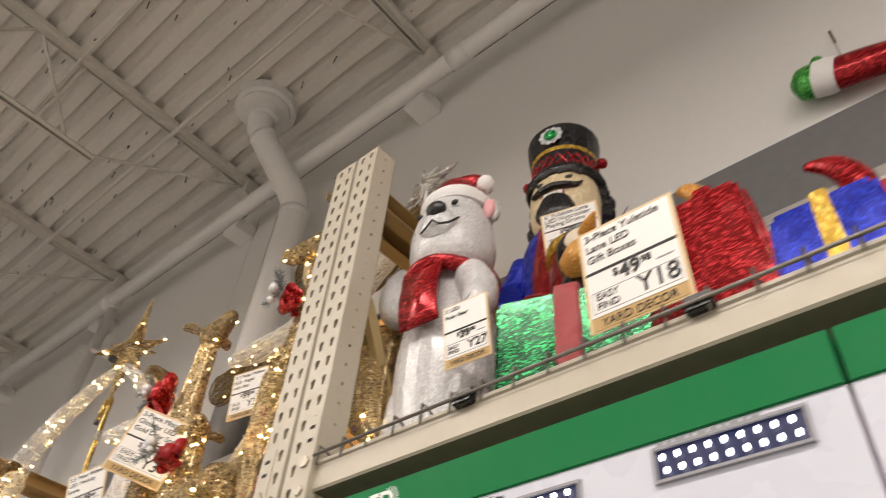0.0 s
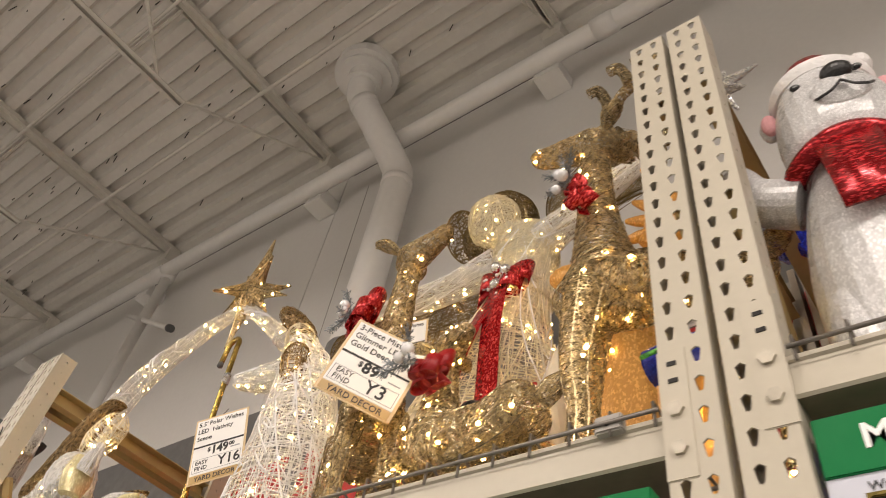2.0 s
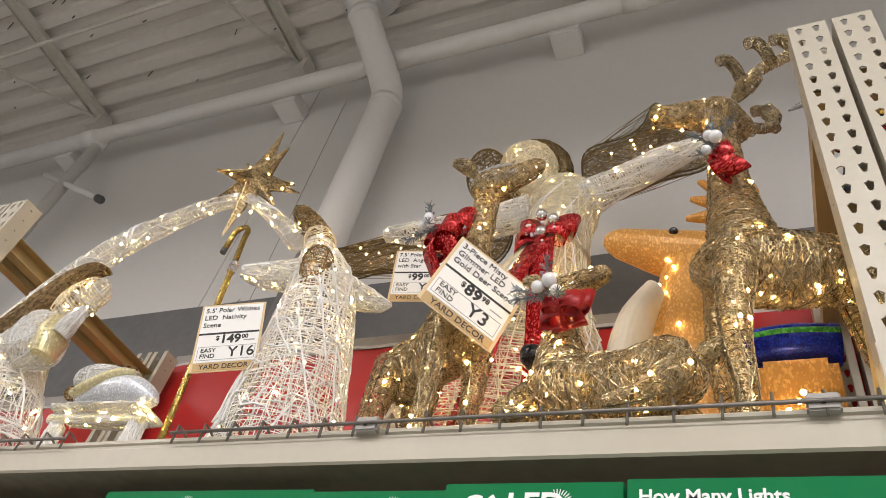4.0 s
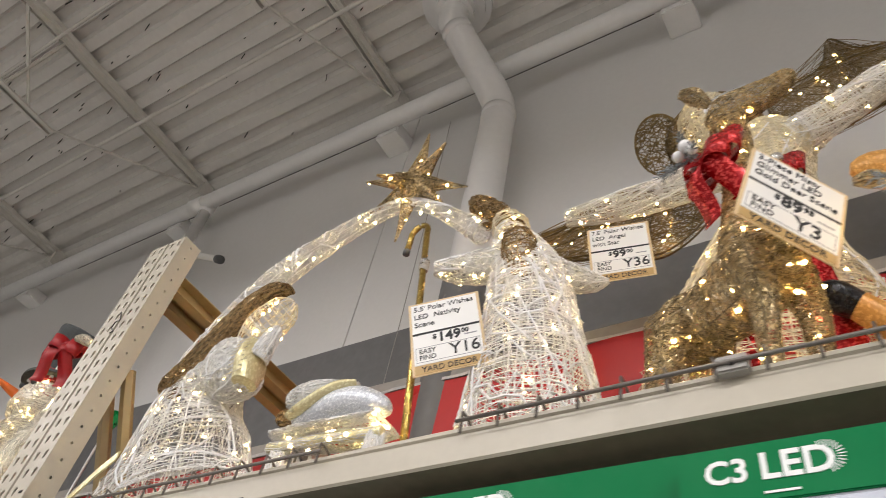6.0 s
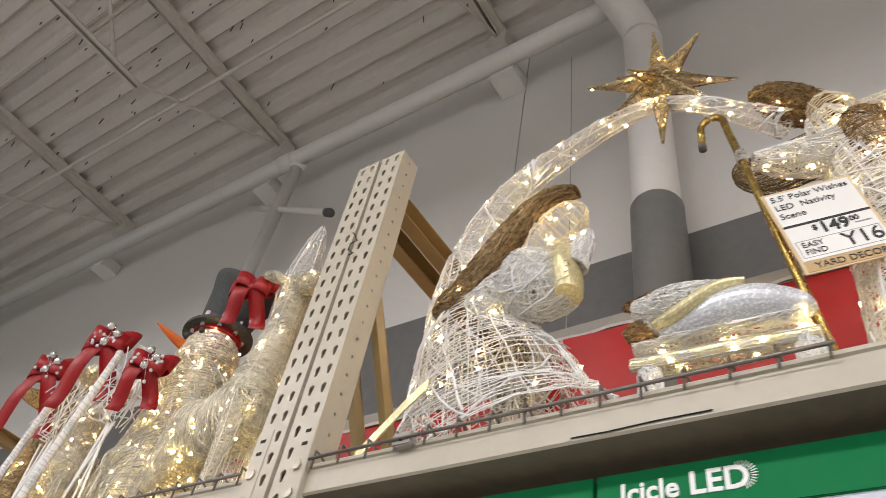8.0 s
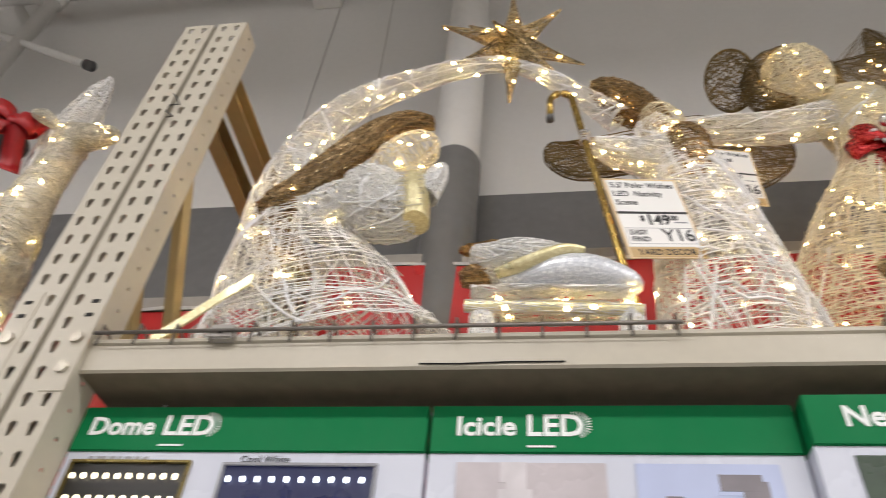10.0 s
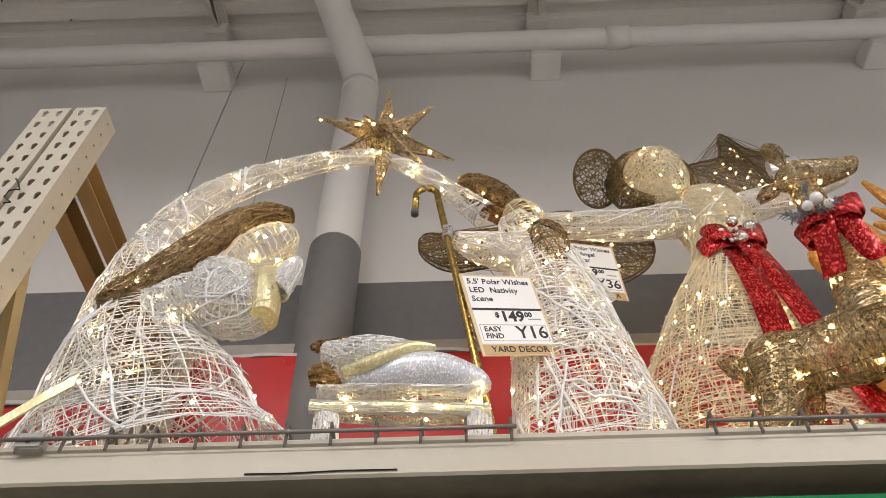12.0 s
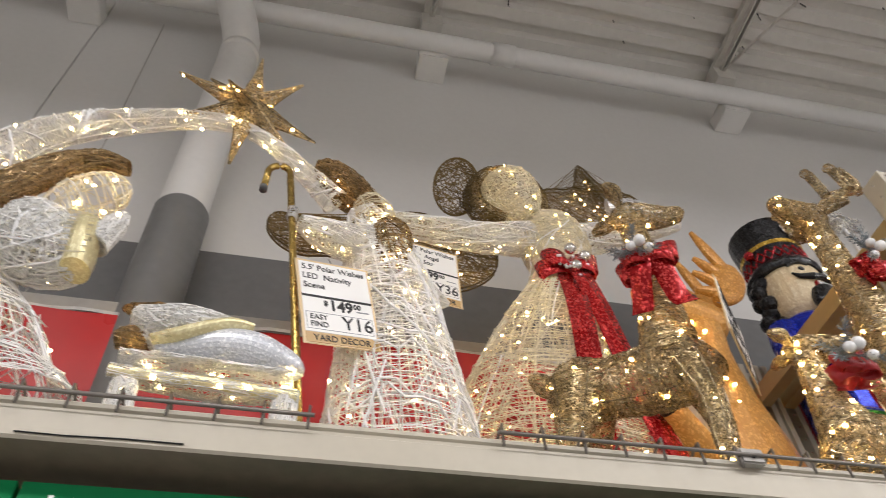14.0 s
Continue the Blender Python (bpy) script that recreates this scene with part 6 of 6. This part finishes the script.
# small star on a stick behind the bear
g = Geo()
c0 = np.array((-0.93, 1.32, 3.17))
for k in range(8):
    a = math.radians(45 * k + 20)
    d = np.array((math.cos(a), 0.1, math.sin(a)))
    L = Loft([(*(c0 + d * 0.01), 0.02, 0.02), (*(c0 + d * 0.05), 0.014, 0.014), (*(c0 + d * (0.12 if k % 2 == 0 else 0.08)), 0.002, 0.002)], (0.1, 1, 0))
    g.loft(L, 6, 8, 1)
    fuzz(g, L, 40, 0.03, 0.0012, 0)
g.tube([c0, (-0.93, 1.32, ZR)], 0.006, 8, 2)
figure("star_stake", g, [M_SILVERT, M_CHAMPNET, M_FRAME], "silver thread star on a thin stake behind the bear", "star ornament")

# gift boxes
def gift(x, y, w, d, h, cloth, ribbon_mat, label, taper=0.0, rz=0.0, rib=0.055, topper=True):
    t = thing("gift_box", x, y, ZR, label, "gift box", "tinsel gift boxes", rz=rz)
    bm = box_bm(-w / 2, w / 2, -d / 2, d / 2, 0, h, 0.012)
    for v in bm.verts:
        k = 1 - taper * v.co.z / h
        v.co.x *= k
        v.co.y *= k
    part("box_body", bm, cloth, t, smooth=False)
    for (sx, sy) in ((rib, d + 0.012), (w + 0.012, rib)):
        bm = box_bm(-sx / 2, sx / 2, -sy / 2, sy / 2, 0.002, h + 0.007, 0.004)
        for v in bm.verts:
            k = 1 - taper * v.co.z / h
            v.co.x *= k
            v.co.y *= k
        part("ribbon_band", bm, ribbon_mat, t)
    if topper:
        for sd in (-1, 1):
            g = Geo()
            ribbon(g, [(sd * 0.055 * (1 - math.cos(a)), 0.02 * math.sin(a), h + 0.012 + 0.05 * math.sin(a / 2)) for a in np.linspace(0, 6.28, 14)], 0.045, (0, 1, 0.2), thick=0.003)
            g.made("ribbon_loop", ribbon_mat, t, smooth=True)
    return t


gift(-0.375, 1.26, 0.29, 0.20, 0.245, M_GREENT, M_REDV, "green tinsel gift box with a flat red ribbon", rib=0.05, rz=18)
gift(-0.06, 1.25, 0.19, 0.19, 0.35, M_REDTIN, M_REDTIN, "tapered red tinsel gift box behind the price card", taper=0.35, topper=False)
gift(0.115, 1.28, 0.21, 0.20, 0.235, M_BLUET, M_GOLDTIN, "blue tinsel gift box with a gold ribbon", taper=0.2, topper=False, rib=0.035)
g = Geo()
L = Loft([(0.0, 0, 0, 0.028, 0.025), (0.012, 0, 0.06, 0.03, 0.025), (-0.012, 0, 0.12, 0.022, 0.02), (-0.055, 0, 0.15, 0.008, 0.008)])
g.loft(L, 14, 14)
t = thing("red_horn_ornament", 0.16, 1.28, ZR + 0.235, "curved red tinsel horn on the blue gift box", "ornament")
g.made("horn", M_REDTIN, t, smooth=True)
g = Geo()
L = Loft([(0.0, 0, 0, 0.016, 0.016), (-0.01, 0, 0.05, 0.02, 0.018), (-0.035, 0, 0.085, 0.016, 0.015), (-0.055, 0, 0.09, 0.006, 0.006)])
g.loft(L, 12, 12)
t = thing("amber_mitten_ornament", -0.07, 1.25, ZR + 0.35, "amber cloth antler tip above the red gift box", "ornament")
g.made("tip", M_AMBERD, t, smooth=True)

# penguin behind the green box
g = Geo()
PX, PY = -0.45, 1.43
solid(g, [(PX, PY, ZR, 0.09, 0.08), (PX, PY, 2.3, 0.10, 0.09), (PX, PY, 2.5, 0.08, 0.075), (PX, PY, 2.60, 0.05, 0.05)], 0)
solid(g, [(PX, PY, 2.58, 0.04, 0.04), (PX, PY, 2.64, 0.066, 0.062), (PX, PY, 2.70, 0.066, 0.062), (PX, PY, 2.745, 0.03, 0.03)], 0)
g.ball((PX + 0.012, PY - 0.025, 2.675), 0.052, 1, 16, 12, (1.0, 0.9, 0.95))
solid(g, [(PX + 0.045, PY - 0.06, 2.675, 0.018, 0.02), (PX + 0.075, PY - 0.09, 2.665, 0.014, 0.016), (PX + 0.10, PY - 0.11, 2.672, 0.004, 0.004)], 2)
solid(g, [(PX + 0.0, PY - 0.07, 2.575, 0.03, 0.03), (PX + 0.05, PY - 0.09, 2.575, 0.04, 0.04), (PX + 0.11, PY - 0.10, 2.60, 0.015, 0.02)], 2)
figure("penguin_light_figure", g, [M_BLACKT, M_TAN, M_AMBER], "dark tinsel penguin with cream face behind the green box")

# stocking figure hung on the wall
t = thing("wall_stocking", 0.2, 2.22, 3.80, "green, white and red tinsel stocking hung high on the wall", "stocking")
for nm, rings, m in (("toe", [(-0.14, 0, 0.06, 0.02, 0.02), (-0.11, 0, 0.055, 0.07, 0.05), (-0.05, 0, 0.045, 0.078, 0.055)], M_GREENB),
                     ("cuff", [(-0.055, 0, 0.045, 0.08, 0.058), (-0.01, 0, 0.03, 0.082, 0.06), (0.02, 0, 0.02, 0.075, 0.055)], M_FUR),
                     ("leg", [(0.015, 0, 0.02, 0.072, 0.052), (0.10, 0, 0.0, 0.07, 0.05), (0.20, 0, -0.03, 0.06, 0.05)], M_REDTIN),
                     ("bobble", [(-0.03, 0, 0.10, 0.02, 0.02), (-0.025, 0, 0.14, 0.024, 0.024), (-0.02, 0, 0.165, 0.008, 0.008)], M_GREENB)):
    gg = Geo()
    solid(gg, rings, 0)
    gg.made(nm, m, t, smooth=True)
gg = Geo()
gg.tube([(0.05, 0.0, 0.06), (0.06, 0.05, 0.30)], 0.002, 5)
gg.tube([(0.06, 0.02, 0.30), (0.06, 0.08, 0.30)], 0.006, 6)
gg.made("hook", M_WIRE, t)

# ---- left bay ----
g = Geo()
SX, SY = -4.53, 1.40
solidL = Loft([(SX, SY, ZS, 0.13, 0.12), (SX, SY, 2.20, 0.185, 0.16), (SX, SY, 2.36, 0.18, 0.15), (SX - 0.02, SY, 2.50, 0.12, 0.11), (SX - 0.03, SY, 2.58, 0.14, 0.12), (SX - 0.04, SY, 2.68, 0.13, 0.11), (SX - 0.05, SY, 2.76, 0.09, 0.08)])
woven(g, solidL, 0, 1, 0.012, 0.0015, 120, 8, lamps=70, shag=700)
headL = Loft([(SX - 0.05, SY, 2.74, 0.06, 0.06), (SX - 0.06, SY, 2.80, 0.115, 0.105), (SX - 0.07, SY, 2.88, 0.11, 0.10), (SX - 0.07, SY, 2.94, 0.07, 0.07)])
woven(g, headL, 0, 1, 0.010, 0.0014, 70, 8, lamps=24, shag=300)
solid(g, [(SX - 0.07, SY, 2.945, 0.145, 0.125), (SX - 0.07, SY, 2.957, 0.145, 0.125)], 4, sn=2, tn=30)
solid(g, [(SX - 0.07, SY, 2.935, 0.098, 0.09), (SX - 0.065, SY, 3.00, 0.10, 0.092)], 5, sn=3, tn=24)
solid(g, [(SX - 0.065, SY, 2.995, 0.099, 0.09), (SX - 0.035, SY, 3.09, 0.12, 0.11), (SX + 0.0, SY, 3.18, 0.145, 0.13), (SX + 0.0, SY, 3.185, 0.01, 0.01)], 4, tn=26)
for k in range(9):
    a = 6.28 * k / 9
    g.tube([(SX - 0.07 + 0.101 * math.cos(a), SY + 0.093 * math.sin(a), 2.935), (SX - 0.065 + 0.103 * math.cos(a), SY + 0.095 * math.sin(a), 3.0)], 0.008, 5, 6)
solid(g, [(SX - 0.10, SY - 0.08, 2.85, 0.022, 0.022), (SX - 0.12, SY - 0.15, 2.865, 0.014, 0.014), (SX - 0.135, SY - 0.21, 2.88, 0.003, 0.003)], 7, (0, 0, 1))
for sd in (-1, 1):
    g.ball((SX - 0.07 + sd * 0.04, SY - 0.095, 2.90), 0.012, 4, 8, 6)
figure("snowman_light_figure", g, [M_CHAMP, M_IVORYNET, M_TWINE, M_BULB, M_FELT, M_REDV, M_PEARL, M_ORANGE], "champagne thread snowman in a charcoal top hat")
for x0, z1, x1, yy in ((-4.72, 2.72, -4.85, 1.15), (-5.10, 2.8, -5.25, 1.2)):
    t = thing("white_stake", x1, yy, ZS, "white tinsel-wrapped stake leaning among the pale deer", "stake", "white stakes")
    g = Geo()
    L = Loft([(0, 0, 0, 0.013, 0.013), ((x0 - x1) * 0.5, 0, (z1 - ZS) * 0.5, 0.014, 0.013), (x0 - x1, 0, z1 - ZS, 0.012, 0.012)])
    g.loft(L, 8, 10, 0)
    wind(g, L, 0.012, 0.0025, 0)
    g.made("shaft", M_THREAD, t)
    g = Geo()
    g.ball((x0 - x1, 0, z1 - ZS + 0.005), 0.014, 0, 10, 7)
    g.made("stake_tip", M_SILVER, t)
g = Geo()
for (cx, cy, cz, r) in ((-4.68, 1.22, 2.62, 0.14), (-5.05, 1.24, 2.66, 0.16)):
    for k in range(60):
        a, b = RNG.uniform(0, 6.28), RNG.uniform(0, 6.28)
        g.tube([(cx + r * math.cos(a), cy + RNG.gauss(0, 0.03), cz + r * math.sin(a)), (cx + r * math.cos(b), cy + RNG.gauss(0, 0.03), cz + r * math.sin(b))], 0.0022, 4)
    for k in range(5):
        g.tube([(cx + RNG.gauss(0, .03), cy, cz - r), (cx + RNG.gauss(0, .06), cy, ZS)], 0.004, 5)
tagged(g.made("white_twine_tangle", M_TWINE), "tangled white twine snow flourish among the pale deer", "twine ornament", kind="stuff")

# pale plume above the nearest deer
g = Geo()
plume = Loft([(-4.06, 1.31, ZS, 0.03, 0.03), (-4.08, 1.31, 2.55, 0.045, 0.045), (-4.09, 1.30, 2.90, 0.062, 0.06), (-4.09, 1.30, 3.06, 0.048, 0.045), (-4.085, 1.30, 3.18, 0.026, 0.026), (-4.085, 1.30, 3.23, 0.008, 0.008)])
woven(g, plume, 0, 1, 0.010, 0.0014, 60, 6, 2, 14, 8, shag=200)
figure("pale_plume_light_figure", g, [M_THREAD, M_WHITENET, M_TWINE, M_BULB], "white thread lit plume standing among the pale deer")

# green gem ornament and a cable tie by the upright
t = thing("green_gem_ornament", -3.80, 1.30, ZS, "faceted green gem ornament on a stake beside the upright", "ornament")
g = Geo()
g.ball((0, 0, 0.50), 0.032, 0, 8, 5, (1, 0.7, 1.3))
g.made("gem", M_GEM, t)
round_pipe("stake", [(0, 0, 0), (0, 0, 0.47)], 0.004, M_FRAME, t)
g = Geo()
g.tube([(-3.575 + 0.014 * math.sin(k * 1.9), 1.040, 2.62 + 0.016 * k + 0.008 * math.cos(k * 2.3)) for k in range(7)], 0.0022, 5)
tagged(g.made("cable_tie", M_BLACK), "black cable tie looped through the rack upright", "cable tie")
